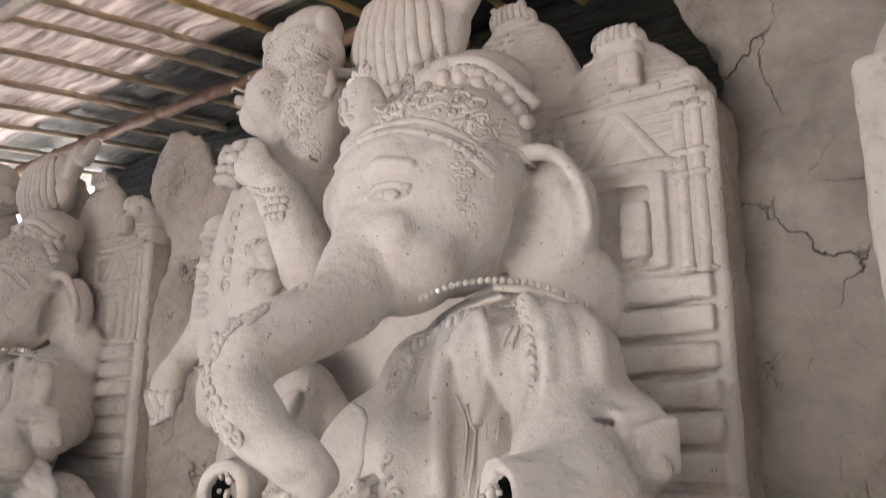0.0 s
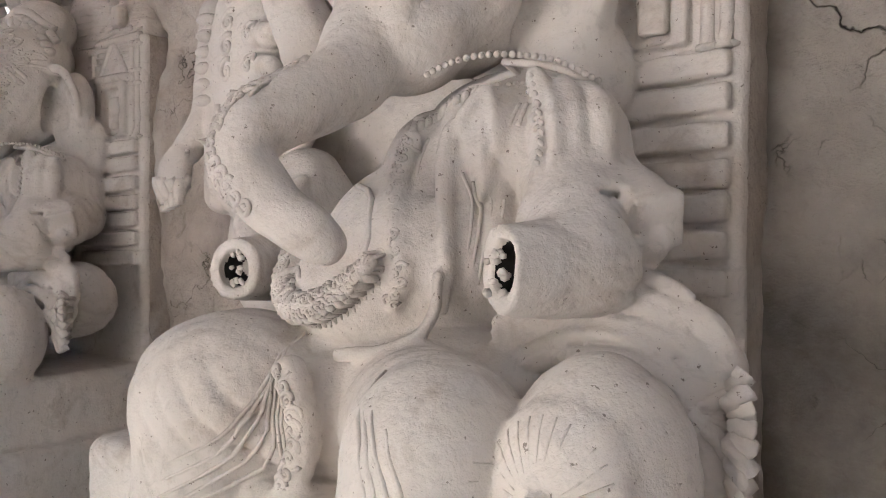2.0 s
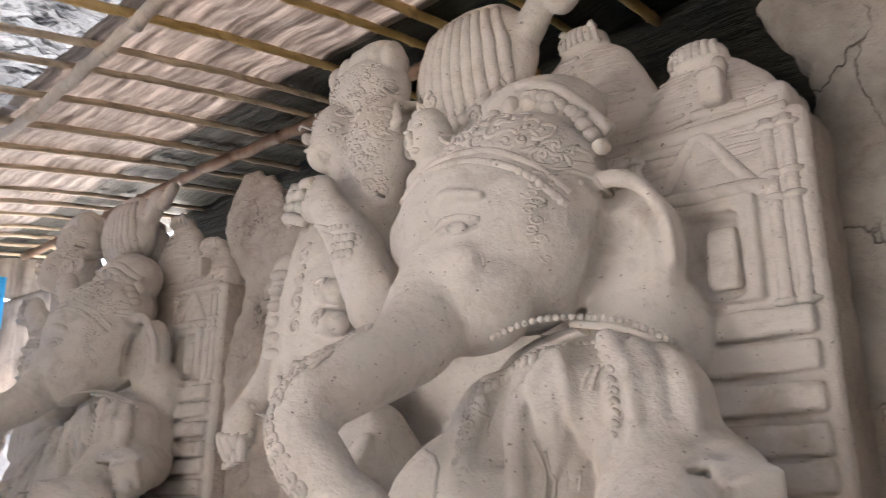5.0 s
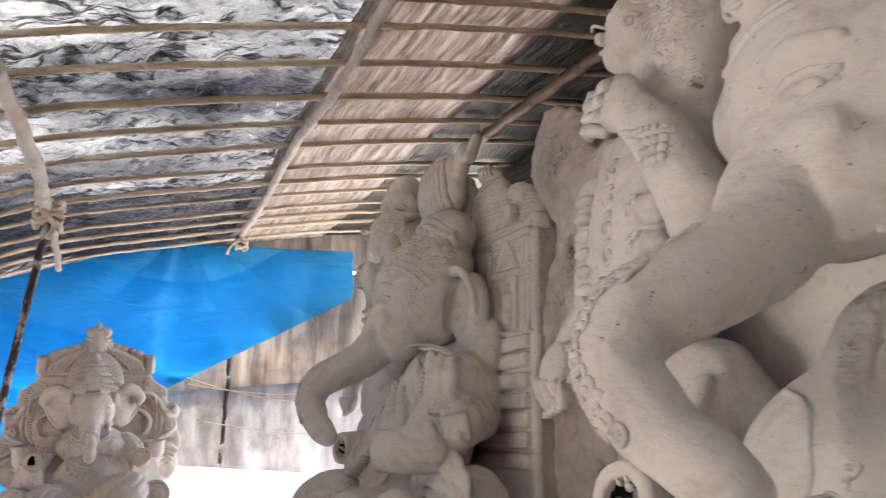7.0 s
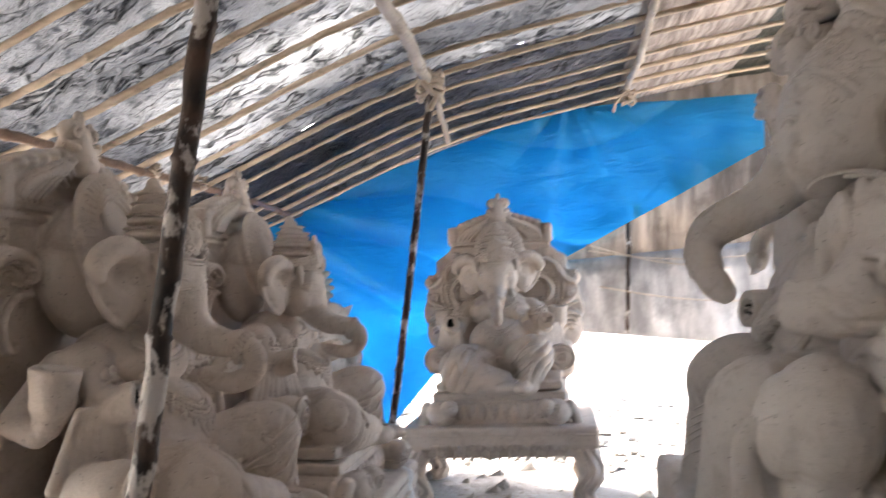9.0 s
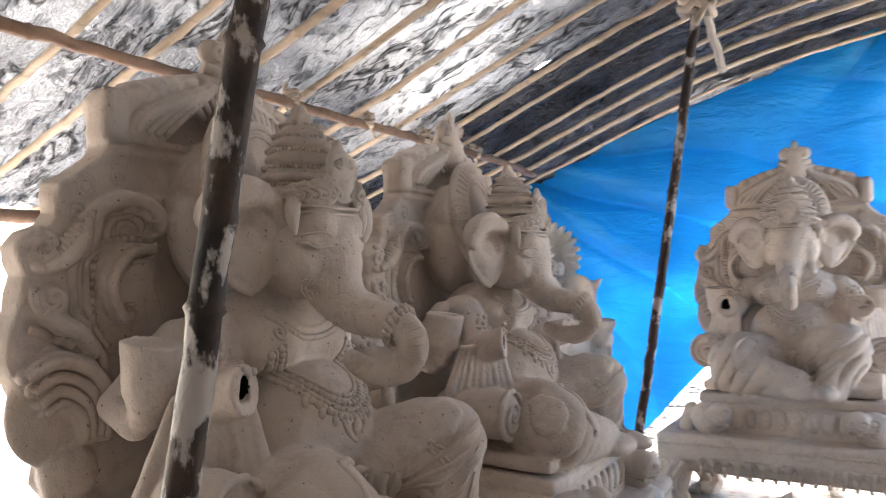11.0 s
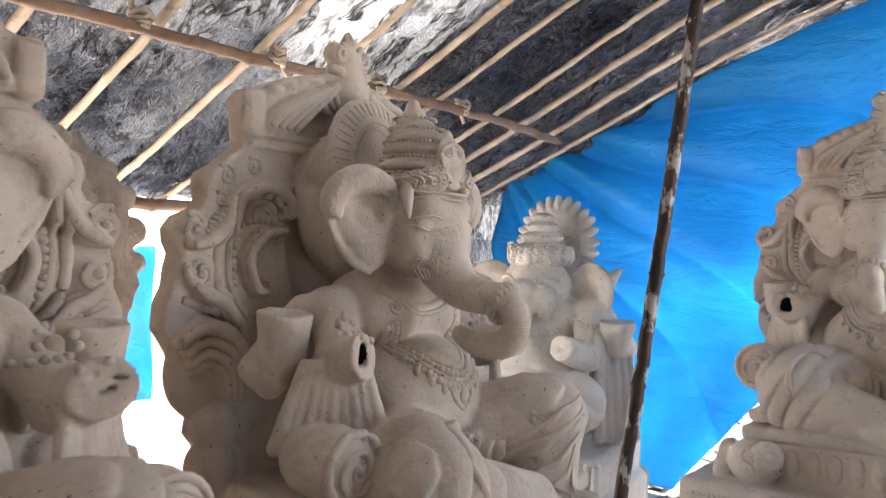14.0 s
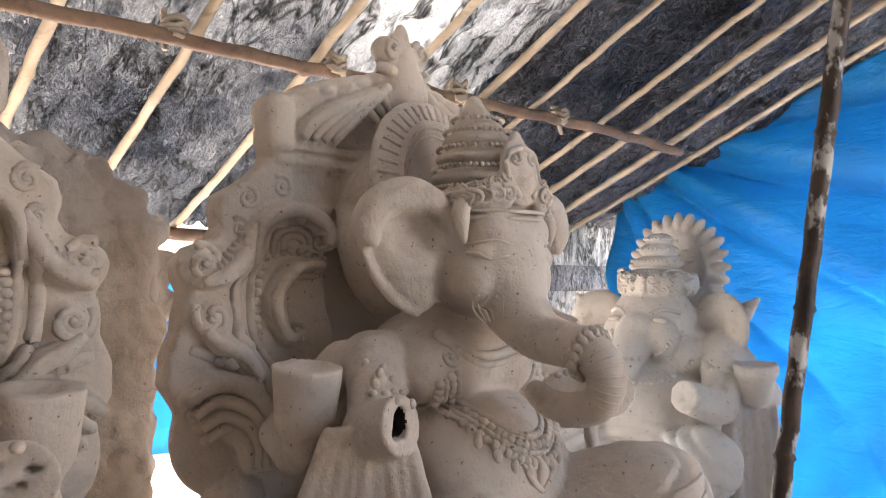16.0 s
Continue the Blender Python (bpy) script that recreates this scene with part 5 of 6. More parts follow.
        # sleeve cloth falling in pleats to a beaded cuff
        for i in range(9):
            c.tube([(sx * (0.30 + 0.017 * i), -0.44 + 0.012 * i, 1.245), (sx * (0.275 + 0.028 * i), -0.50 + 0.024 * i, 1.02)], [0.015, 0.022 - 0.004 * (i % 2)], k=0.013, lay=False)
        for dz in (0.0, -0.022):
            c.beads([(sx * 0.26, -0.52, 1.015 + dz), (sx * 0.38, -0.46, 1.015 + dz), (sx * 0.50, -0.34, 1.015 + dz)], 0.015, 0.024)
        # bolster with a scrolled end
        c.tube([(sx * 0.44, -0.40, 1.0), (sx * 0.455, -0.50, 1.01)], [0.09, 0.10], k=0.02)
        c.plane_cut((sx * 0.455, -0.585, 1.01), (0, -1, 0), 0.14)
        c.spiral((sx * 0.455, -0.60, 1.01), 0.072, 1.8, 0.3, sx, 0.26, k=0.006)
        c.tube([(sx * 0.455 + 0.09 * math.cos(t), -0.57, 1.01 + 0.09 * math.sin(t)) for t in np.linspace(0, 6.28, 24)], 0.012, k=0.006, lay=False)
    # legs: one folded, one knee raised
    c.tube([(-0.08, -0.38, 0.94), (-0.25, -0.60, 0.97), (-0.28, -0.68, 0.95)], [0.15, 0.158, 0.15], k=0.04)
    c.tube([(-0.27, -0.70, 0.92), (0.04, -0.76, 0.86)], [0.135, 0.085], k=0.04)
    c.ball((0.08, -0.82, 0.83), (0.10, 0.08, 0.05))
    c.tube([(0.08, -0.38, 0.96), (0.25, -0.62, 1.045), (0.27, -0.665, 1.055)], [0.14, 0.142, 0.135], k=0.04)
    c.tube([(0.27, -0.66, 1.0), (0.20, -0.74, 0.84)], [0.125, 0.08], k=0.04)
    c.ball((0.18, -0.83, 0.83), (0.07, 0.12, 0.045))
    c.ripple((-0.52, -0.95, 0.76), (0.02, -0.44, 1.16), (0, 0, 1), 0.055, 0.016, bend=(-0.02, -0.45, 0.80))
    c.ripple((0.06, -0.98, 0.80), (0.52, -0.40, 1.24), (0, 0, 1), 0.06, 0.017, bend=(0.46, -0.45, 0.82))
    # cloth folds fanning from the raised knee, hem over the folded one
    for i in range(6):
        c.curve([(0.30 - 0.012 * i, -0.79, 1.13 - 0.035 * i), (0.20 - 0.008 * i, -0.76, 1.09 - 0.05 * i), (0.10, -0.68, 0.98 - 0.03 * i)], [0.004, 0.010, 0.007], 12, k=0.01)
        c.curve([(0.15, -0.46 - 0.035 * i, 1.06), (0.145, -0.52 - 0.03 * i, 1.12 - 0.01 * i), (0.17, -0.60 - 0.02 * i, 1.15 - 0.03 * i)], [0.004, 0.008, 0.004], 10, k=0.01)
    hem = [(-0.16, -0.50, 1.08), (-0.20, -0.58, 1.10), (-0.25, -0.68, 1.08), (-0.27, -0.78, 1.02), (-0.25, -0.84, 0.93)]
    c.curve(hem, 0.013, 18, k=0.006)
    for i in range(14):
        u = i / 13 * 4
        x, y, z = [float(np.interp(u, range(5), [h[j] for h in hem])) for j in range(3)]
        c.stud((x - 0.012, y, z + 0.016), (0.012, 0.01, 0.014), (0, 30, 20 * i), 6, 4)
    for i in range(6):
        c.tube([(-0.03 + 0.025 * i, -0.56 - 0.02 * i, 1.0), (-0.04 + 0.03 * i, -0.78, 0.80), (-0.03 + 0.03 * i, -0.84, 0.74)], [0.012, 0.02, 0.02], k=0.008)
    c.lumps(0.003, 0.2, 7)
    return c.finish("statue", [PLASTER_WARM, SHADED_COIR], lambda m: hollow(m, [(-0.362, -0.455, 1.278, 0.036)]))


# ---------------- seated statue with the scalloped sunburst ----------------
def sunburst_statue():
    c = Clay((-0.62, -0.72, -0.01), (0.62, 0.22, 2.02), 0.009)
    c.box((0, -0.20, 0.18), (0.48, 0.38, 0.19), edge=0.05)
    c.box((0, -0.20, 0.44), (0.44, 0.36, 0.10), edge=0.04, k=0.03)
    for i in range(22):
        c.tube([(-0.44 + 0.042 * i, -0.565, 0.52), (-0.44 + 0.042 * i, -0.57, 0.42)], [0.017, 0.02], k=0.006)
        c.ball((-0.44 + 0.042 * i, -0.575, 0.40), 0.02, k=0.006)
    # narrow back and a halo with a scalloped rim
    c.ball((0, 0.03, 0.98), (0.27, 0.11, 0.42), k=0.04)
    c.box((0, 0.02, 0.62), (0.30, 0.13, 0.26), edge=0.06, k=0.05)
    c.ball((0, 0.03, 1.47), (0.20, 0.05, 0.23), k=0.03)
    for i in range(19):
        a = -0.75 + (math.pi + 1.5) * i / 18
        c.ball((0.19 * math.cos(a), 0.02, 1.49 + 0.205 * math.sin(a)), (0.045, 0.035, 0.023), (0, -math.degrees(a), 0), k=0.013)
    c.ball((0, -0.03, 1.49), (0.15, 0.05, 0.17), k=0.01, cut=True)
    # crown
    c.sink(0.13)
    for r, z in ((0.14, 1.53), (0.13, 1.585), (0.112, 1.64), (0.088, 1.69), (0.06, 1.735)):
        c.ball((-0.02, -0.14, z), (r, r * 0.9, 0.034), k=0.013)
        c.beads([(-0.02 + r * math.cos(t), -0.14 + r * 0.9 * math.sin(t), z + 0.005) for t in np.linspace(0, 6.28, 28)], 0.010, 0.024, k=0.003)
    for i in range(11):
        a = math.pi + 0.31 * i
        x, y = -0.02 + 0.15 * math.cos(a), -0.14 + 0.14 * math.sin(a)
        c.ball((x, y, 1.55), (0.03, 0.03, 0.05), k=0.013)
        c.spiral((x, y - 0.02, 1.565 + 0.02 * (i % 2)), 0.026, 1.3, i, 1 if i % 2 else -1, 0.46, k=0.005)
        c.spiral((x, y - 0.02, 1.52), 0.02, 1.3, i, -1 if i % 2 else 1, 0.46, k=0.005)
    # head turned a little, ears, trunk to one side
    c.ball((-0.03, -0.17, 1.38), (0.18, 0.17, 0.17))
    for sx in (-1, 1):
        c.ball((-0.03 + sx * 0.09, -0.30, 1.33), (0.075, 0.06, 0.085), k=0.03)
        c.ball((-0.03 + sx * 0.10, -0.325, 1.40), (0.032, 0.014, 0.014), k=0.008)
        c.curve([(-0.03 + sx * 0.05, -0.335, 1.42), (-0.03 + sx * 0.10, -0.32, 1.445), (-0.03 + sx * 0.15, -0.28, 1.43)], 0.009, 8, k=0.008)
        c.ball((-0.03 + sx * 0.27, -0.13, 1.38), (0.14, 0.04, 0.14), (0, sx * 18, sx * -20), k=0.03)
        c.ball((-0.03 + sx * 0.25, -0.175, 1.37), (0.09, 0.03, 0.09), (0, sx * 18, sx * -20), k=0.012, cut=True)
        c.tube([(-0.03 + sx * 0.34, -0.12, 1.42), (-0.03 + sx * 0.41, -0.10, 1.49)], [0.05, 0.012], k=0.02)
    c.curve([(-0.03, -0.31, 1.35), (-0.06, -0.40, 1.22), (-0.12, -0.46, 1.15), (-0.21, -0.46, 1.12), (-0.27, -0.44, 1.17)], [0.085, 0.07, 0.058, 0.045, 0.032], 22, k=0.025)
    c.sink(-0.13)
    # body
    c.ball((0, -0.14, 1.10), (0.25, 0.17, 0.16), k=0.04)
    c.ball((0, -0.24, 0.86), (0.27, 0.23, 0.23), k=0.05)
    for w, z in ((0.13, 1.12), (0.18, 1.02)):
        line = [(w * math.sin(t), -0.34 - (1.12 - z) * 0.9 + 0.12 * abs(math.sin(t)) ** 2, z + 0.12 * (1 - math.cos(t))) for t in np.linspace(-1.4, 1.4, 22)]
        c.beads(line, 0.017, 0.027)
    for sx in (-1, 1):
        c.ball((sx * 0.26, -0.15, 1.13), (0.09, 0.09, 0.10), k=0.03)
        c.tube([(sx * 0.28, -0.13, 1.12), (sx * 0.40, -0.10, 0.98), (sx * 0.41, -0.20, 1.02)], [0.08, 0.07, 0.06], k=0.03)
        c.tube([(sx * 0.41, -0.22, 1.0), (sx * 0.42, -0.25, 1.10)], [0.055, 0.08], k=0.02)
        c.plane_cut((sx * 0.42, -0.25, 1.12), (0, -0.1, 1), 0.11)
        c.tube([(sx * 0.27, -0.18, 1.10), (sx * 0.30, -0.32, 0.95), (sx * 0.22, -0.46, 1.0)], [0.08, 0.07, 0.06], k=0.025)
        c.plane_cut((sx * 0.22, -0.46, 1.0), (sx * -0.2, -0.95, 0.2), 0.09)
        c.ball((sx * 0.22, -0.47, 1.0), 0.02, k=0.004, cut=True)
        c.beads([(sx * 0.20, -0.26, 1.12), (sx * 0.27, -0.26, 1.09), (sx * 0.34, -0.2, 1.09)], 0.018, 0.028)
        c.tube([(sx * 0.08, -0.28, 0.70), (sx * 0.30, -0.46, 0.76)], [0.15, 0.14], k=0.04)
        c.tube([(sx * 0.28, -0.50, 0.70), (sx * 0.06, -0.56, 0.60)], [0.10, 0.07], k=0.03)
        for i in range(5):
            c.tube([(sx * (0.34 + 0.025 * i), -0.26 + 0.03 * i, 0.98), (sx * (0.36 + 0.03 * i), -0.30 + 0.04 * i, 0.58)], [0.02, 0.03], k=0.01)
    c.ripple((-0.5, -0.68, 0.5), (0.5, -0.3, 0.95), (0, 0, 1), 0.05, 0.018, bend=(0, -0.4, 0.4))
    c.lumps(0.006, 0.2, 9)
    return c.finish("statue", [PLASTER, ROUGH], lambda m: m[:, 1] > 0.10)


# ---------------- rough back of another statue ----------------
def rough_back(seed, w, h, material):
    c = Clay((-w - 0.2, -0.5, -0.01), (w + 0.2, 0.4, h + 0.25), 0.02)
    rng = random.Random(seed)
    c.box((0, 0.08, h * 0.45), (w, 0.13, h * 0.46), edge=0.08)
    for i in range(6):
        x = -w + 2 * w * (i + 0.5) / 6
        c.ball((x, 0.08, h * 0.9 + rng.uniform(-0.08, 0.12)), (w / 4.2, 0.11, 0.16), k=0.05)
    for i in range(26):
        c.ball((rng.uniform(-w, w) * 0.9, -0.05, rng.uniform(0.1, h * 0.95)), (rng.uniform(0.1, 0.3), rng.uniform(0.03, 0.09), rng.uniform(0.15, 0.4)), (0, rng.uniform(-60, 60), 0), k=0.05)
    c.ball((w * 0.75, -0.12, h * 0.42), (0.22, 0.2, 0.42), (0, 14, 0), k=0.06)
    for i in range(5):
        c.tube([(w * 0.4 + 0.03 * i, -0.1, h * 0.4), (w * 0.55 + 0.05 * i, -0.16, h * 0.25), (w * 0.3, -0.12, 0.1)], 0.03, k=0.03)
    c.lumps(0.03, 0.35, seed)
    return c.finish("statue", [material])



# ---------------- tall scalloped back of a statue that faces away ----------------
def scalloped_back():
    c = Clay((-0.72, -0.42, -0.01), (0.72, 0.36, 2.06), 0.0125)
    c.box((0, 0.0, 0.95), (0.44, 0.14, 0.80), edge=0.10)
    c.ball((0, 0.0, 1.48), (0.47, 0.13, 0.42), k=0.05)
    for i in range(13):
        a = -0.15 + (math.pi + 0.3) * i / 12
        c.ball((0.47 * math.cos(a), -0.02, 1.50 + 0.39 * math.sin(a)), (0.075, 0.07, 0.06), k=0.015)
    c.ball((0.1, 0.12, 1.30), (0.28, 0.08, 0.5), k=0.06)
    c.ball((0.34, 0.02, 0.62), (0.28, 0.26, 0.24), (0, -30, 0), k=0.05)
    c.ball((-0.3, 0.02, 0.62), (0.28, 0.26, 0.24), k=0.05)
    c.box((0, 0, 0.25), (0.52, 0.28, 0.26), edge=0.06, k=0.05)
    g2 = random.Random(4)
    for i in range(30):
        c.ball((g2.uniform(-0.4, 0.4), 0.13, g2.uniform(0.5, 1.85)), (g2.uniform(0.04, 0.14), g2.uniform(0.015, 0.05), g2.uniform(0.05, 0.2)), (0, g2.uniform(-60, 60), 0), k=0.03)
    c.tube([(0.40, 0.12, 1.75), (0.36, 0.13, 1.5), (0.40, 0.12, 1.2), (0.37, 0.12, 0.9)], 0.03, k=0.04)
    for i in range(26):
        c.ball((0.36 + g2.uniform(-0.05, 0.07), 0.12 + g2.uniform(-0.03, 0.03), g2.uniform(0.7, 1.85)), (g2.uniform(0.008, 0.03), 0.03, g2.uniform(0.02, 0.07)), (0, g2.uniform(-40, 40), 0), k=0.006, cut=True)
    c.lumps(0.02, 0.18, 12)
    return c.finish("statue", [ROUGH])


# ---------------- the roof's line across the shed ----------------
ROOF_S = (-3.3, -1.86, -0.9, -0.28, 0.4, 1.1, 2.0, 3.1)
ROOF_Z = (1.66, 2.27, 2.72, 2.97, 3.12, 3.28, 3.45, 3.58)


def roof_z(s):
    return sum(float(np.interp(s + o, ROOF_S, ROOF_Z)) for o in (-0.3, -0.15, 0, 0.15, 0.3)) / 5


def sheet(name, s0, s1, p0, p1, step, lift, material, crease=0.02, seed=0, label=""):
    """A piece of roofing laid over the bamboos, sagging between them."""
    ns, npp = round((s1 - s0) / step), round((p1 - p0) / step)
    v, f = [], []
    for i in range(ns + 1):
        for j in range(npp + 1):
            s, p = s0 + (s1 - s0) * i / ns, p0 + (p1 - p0) * j / npp
            q = Vector((s * 2.6 + seed, p * 5, seed))
            w = crease * (0.35 * noise.noise(q) + 1.0 * abs(noise.noise(q * 1.9)) + 0.55 * abs(noise.noise(q * 4.3 + Vector((3, 1, 0)))))
            sag = 0.02 * abs(math.sin(math.pi * p / 0.36))
            v.append((s, p, roof_z(s) + lift + w - sag))
    for i in range(ns):
        for j in range(npp):
            a = i * (npp + 1) + j
            f.append((a, a + npp + 1, a + npp + 2, a + 1))
    ob = mesh_object(name, v, f, material)
    ob.matrix_world = SHED
    md = ob.modifiers.new("thickness", "SOLIDIFY")
    md.thickness, md.offset = 0.006, 1
    return tagged(ob, label, "roof", kind="structure")


# ground: one sheet out to the horizon, finer near the shed
gv, gf = [], []
rings = [0.0] + [0.35 * 1.115 ** i for i in range(62)] + [900.0]
SEG = 96
for i, r in enumerate(rings):
    for k in range(SEG):
        a = 2 * math.pi * k / SEG
        q = shed(0, 4, 0) + Vector((r * math.cos(a), r * math.sin(a), 0))
        z = 0.035 * noise.noise(q * 1.3) + 0.02 * noise.noise(q * 4) if r < 60 else 0.0
        gv.append((q.x, q.y, z))
for i in range(len(rings) - 1):
    for k in range(SEG):
        k2 = (k + 1) % SEG
        gf.append((i * SEG + k, (i + 1) * SEG + k, (i + 1) * SEG + k2, i * SEG + k2))
ground = mesh_object("ground", gv, gf, EARTH)
tagged(ground, "dusty pale trodden earth with crumbs of plaster", "ground", kind="structure")

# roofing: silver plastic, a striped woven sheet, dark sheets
# the stretch back to p -5.2 is out of view, added to block daylight
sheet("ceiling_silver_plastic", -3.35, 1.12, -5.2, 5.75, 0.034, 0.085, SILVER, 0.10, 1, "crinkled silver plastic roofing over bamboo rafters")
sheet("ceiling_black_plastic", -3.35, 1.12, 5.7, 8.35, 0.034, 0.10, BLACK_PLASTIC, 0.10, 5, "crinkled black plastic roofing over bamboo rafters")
sheet("ceiling_woven_sheet", 1.06, 2.05, -5.2, 8.6, 0.09, 0.085, BROWN_SHEET, 0.012, 2, "brown striped woven roofing sheet over bamboo rafters")
sheet("ceiling_dark_sheet", 2.0, 3.15, -5.2, 8.6, 0.09, 0.10, DARK_SHEET, 0.02, 3, "dark plastic roofing sheet over bamboo rafters")


def hung_sheet(name, corners, nu, nv, material, wave, label, category="sheet", seed=0, folds=4.0):
    """A hanging sheet: corners (s, p, z) top-start, top-end, bottom-end, bottom-start."""
    a, b, d, e = [Vector(q) for q in corners]
    nrm = (b - a).cross(e - a).normalized()
    v, f = [], []
    for i in range(nu + 1):
        for j in range(nv + 1):
            u, w = i / nu, j / nv
            q = a.lerp(b, u).lerp(e.lerp(d, u), w)
            n = noise.noise(Vector((u * folds * 2 + seed, w * 1.2, seed))) + 0.5 * noise.noise(Vector((u * folds * 5, w * 3 + seed, 4)))
            v.append(tuple(q + nrm * wave * n))
    for i in range(nu):
        for j in range(nv):
            k = i * (nv + 1) + j
            f.append((k, k + 1, k + nv + 2, k + nv + 1))
    ob = mesh_object(name, v, f, material)
    ob.matrix_world = SHED
    md = ob.modifiers.new("thickness", "SOLIDIFY")
    md.thickness = 0.005
    return tagged(ob, label, category, kind="structure")


hung_sheet("wall_right", ((2.95, -5.2, 3.75), (2.95, 5.6, 3.75), (2.95, 5.6, 0), (2.95, -5.2, 0)), 80, 24, DARK_SHEET, 0.05, "dark plastic sheet wall of the shed", "wall", 1, 9)
# added out of view: keeps low daylight off the statues
hung_sheet("unseen_wall_left", ((-3.25, -5.2, 1.72), (-3.25, 0.9, 1.72), (-3.25, 0.9, 0), (-3.25, -5.2, 0)), 60, 16, BROWN_WALL, 0.05, "unseen brown sheet added on the low side to cut light", "wall", 5, 8)
# near end, never in view: added to stop light from behind the camera
hung_sheet("unseen_wall_near", ((-3.2, -5.15, 1.75), (2.95, -5.15, 3.75), (2.95, -5.15, 0), (-3.2, -5.15, 0)), 50, 24, BROWN_WALL, 0.05, "unseen brown sheet added behind to block daylight", "wall", 7, 6)
hung_sheet("wall_far_woven", ((0.3, 7.98, 2.0), (2.95, 7.98, 3.45), (2.95, 7.98, 1.9), (0.3, 7.98, 1.75)), 40, 20, BROWN_WALL, 0.03, "brown woven sheet hung at the shed's end", "wall", 2, 3)
hung_sheet("wall_far_strip", ((0.1, 7.99, 3.3), (3.1, 7.99, 3.8), (3.1, 7.99, 3.2), (0.1, 7.99, 3.12)), 30, 6, BROWN_WALL, 0.02, "brown woven strip closing the gable above the tarpaulin", "wall", 9, 3)
hung_sheet("wall_far_plastic", ((0.45, 7.94, 1.85), (2.95, 7.94, 2.1), (2.95, 7.94, 1.05), (0.45, 7.94, 1.22)), 40, 14, HAZE_SHEET, 0.04, "grey crumpled plastic sheet hung at the shed's end", "wall", 3, 3)
hung_sheet("wall_left_black", ((-2.93, 5.9, 1.63), (-2.88, 8.5, 1.63), (-2.88, 8.5, 1.45), (-2.93, 5.9, 1.45)), 30, 8, BLACK_PLASTIC, 0.03, "black plastic strip along the low side", "wall", 8, 3)
hung_sheet("wall_left_plastic", ((-3.0, 5.7, 1.95), (-2.93, 8.5, 2.15), (-2.93, 8.5, 0), (-3.0, 5.7, 0.9)), 36, 24, SILVER, 0.06, "crumpled black and silver plastic side sheet", "wall", 4, 3)


# the big blue tarpaulin, gathered at its corner and drawn up on one side
def blue_tarpaulin():
    nu, nv = 230, 110
    v, f = [], []
    for i in range(nu + 1):
        s = -2.75 + 5.1 * i / nu
        top = float(np.interp(s, (-2.75, -2.3, -0.7, 0.35, 2.35), (2.14, 2.34, 2.86, 3.26, 3.36)))
        low = float(np.interp(s, (-2.75, -1.25, -0.6, 0.05, 0.65, 2.35), (0.02, 0.03, 0.84, 1.52, 1.92, 2.86)))
        for j in range(nv + 1):
            w = j / nv
            z = top + (low - top) * w
            # folds fan out from the gathered corner and from the tie above
            a1 = math.atan2(s + 3.0, 2.5 - z + 0.15)
            r1 = math.hypot(s + 3.0, 2.5 - z)
            a2 = math.atan2(s - 0.6, 3.4 - z)
            q = 0.10 * min(1, r1) * math.sin(a1 * 17 + 1.5 * math.sin(a1 * 5)) * math.exp(-0.35 * r1)
            q += 0.13 * min(1, r1) * (1 - abs(math.sin(a1 * 13 + 0.7 * math.sin(r1 * 2.1)))) ** 3 * math.exp(-0.22 * r1)
            q += 0.035 * (1 - abs(math.sin(a2 * 5.5 + 0.5 * math.sin(z * 3)))) ** 3 * max(0.0, noise.noise(Vector((a2 * 3, z, 8))) + 0.45)
            q += 0.02 * math.sin(a2 * 9 + 0.8 * math.sin(z * 3)) + 0.03 * noise.noise(Vector((s * 1.1, z * 1.7, 2)))
            q += 0.02 * noise.noise(Vector((s * 4, z * 3, 5)))
            v.append((s, 7.80 + q - 0.10 * w * max(0, -s) * 0.6, z))
    for i in range(nu):
        for j in range(nv):
            k = i * (nv + 1) + j
            f.append((k, k + 1, k + nv + 2, k + nv + 1))
    ob = mesh_object("blue_tarpaulin", v, f, BLUE)
    ob.matrix_world = SHED
    md = ob.modifiers.new("thickness", "SOLIDIFY")
    md.thickness = 0.004
    return tagged(ob, "bright blue creased tarpaulin hung across the shed's end", "tarpaulin")


blue_tarpaulin()
ob = hung_sheet("blue_sheet", ((-3.9, 4.3, 1.45), (-3.9, 5.6, 1.5), (-3.9, 5.6, 0.5), (-3.9, 4.3, 0.5)), 20, 12, BLUE, 0.05, "light blue tarpaulin strip outside the open side", "tarpaulin", 6)

# ---------------- poles and bamboos ----------------
rng = random.Random(11)


def pole(name, points, r, material, label, joint=0.5, sides=10, wobble=0.006, category="pole"):
    v, f = bamboo_line([shed(*q) for q in points], r, rng, joint, wobble, sides)
    return tagged(mesh_object(name, v, f, material), label, category)


def beam(s, p0, p1, r, material, label, dz=0.0):
    n = 8
    pts = [(s + 0.02 * math.sin(2.1 * i), p0 + (p1 - p0) * i / n, roof_z(s) + dz + 0.012 * math.sin(1.3 * i)) for i in range(n + 1)]
    return pole("roof_beam", pts, r, material, label, category="beam")


beam(-1.86, 1.0, 7.25, 0.025, BEAM, "rough brown wooden pole beam tied under the rafters")
beam(-0.28, -1.0, 5.55, 0.038, WHITE_POLE, "dusty pale pole beam tied under the rafters")
beam(1.12, 0.2, 7.2, 0.027, WHITE_POLE, "dusty pale pole beam tied under the rafters")
beam(2.35, -1.0, 7.4, 0.035, BEAM, "rough brown wooden pole beam tied under the rafters")
beam(-3.2, -5.0, 7.9, 0.035, BEAM, "brown pole along the low eave")

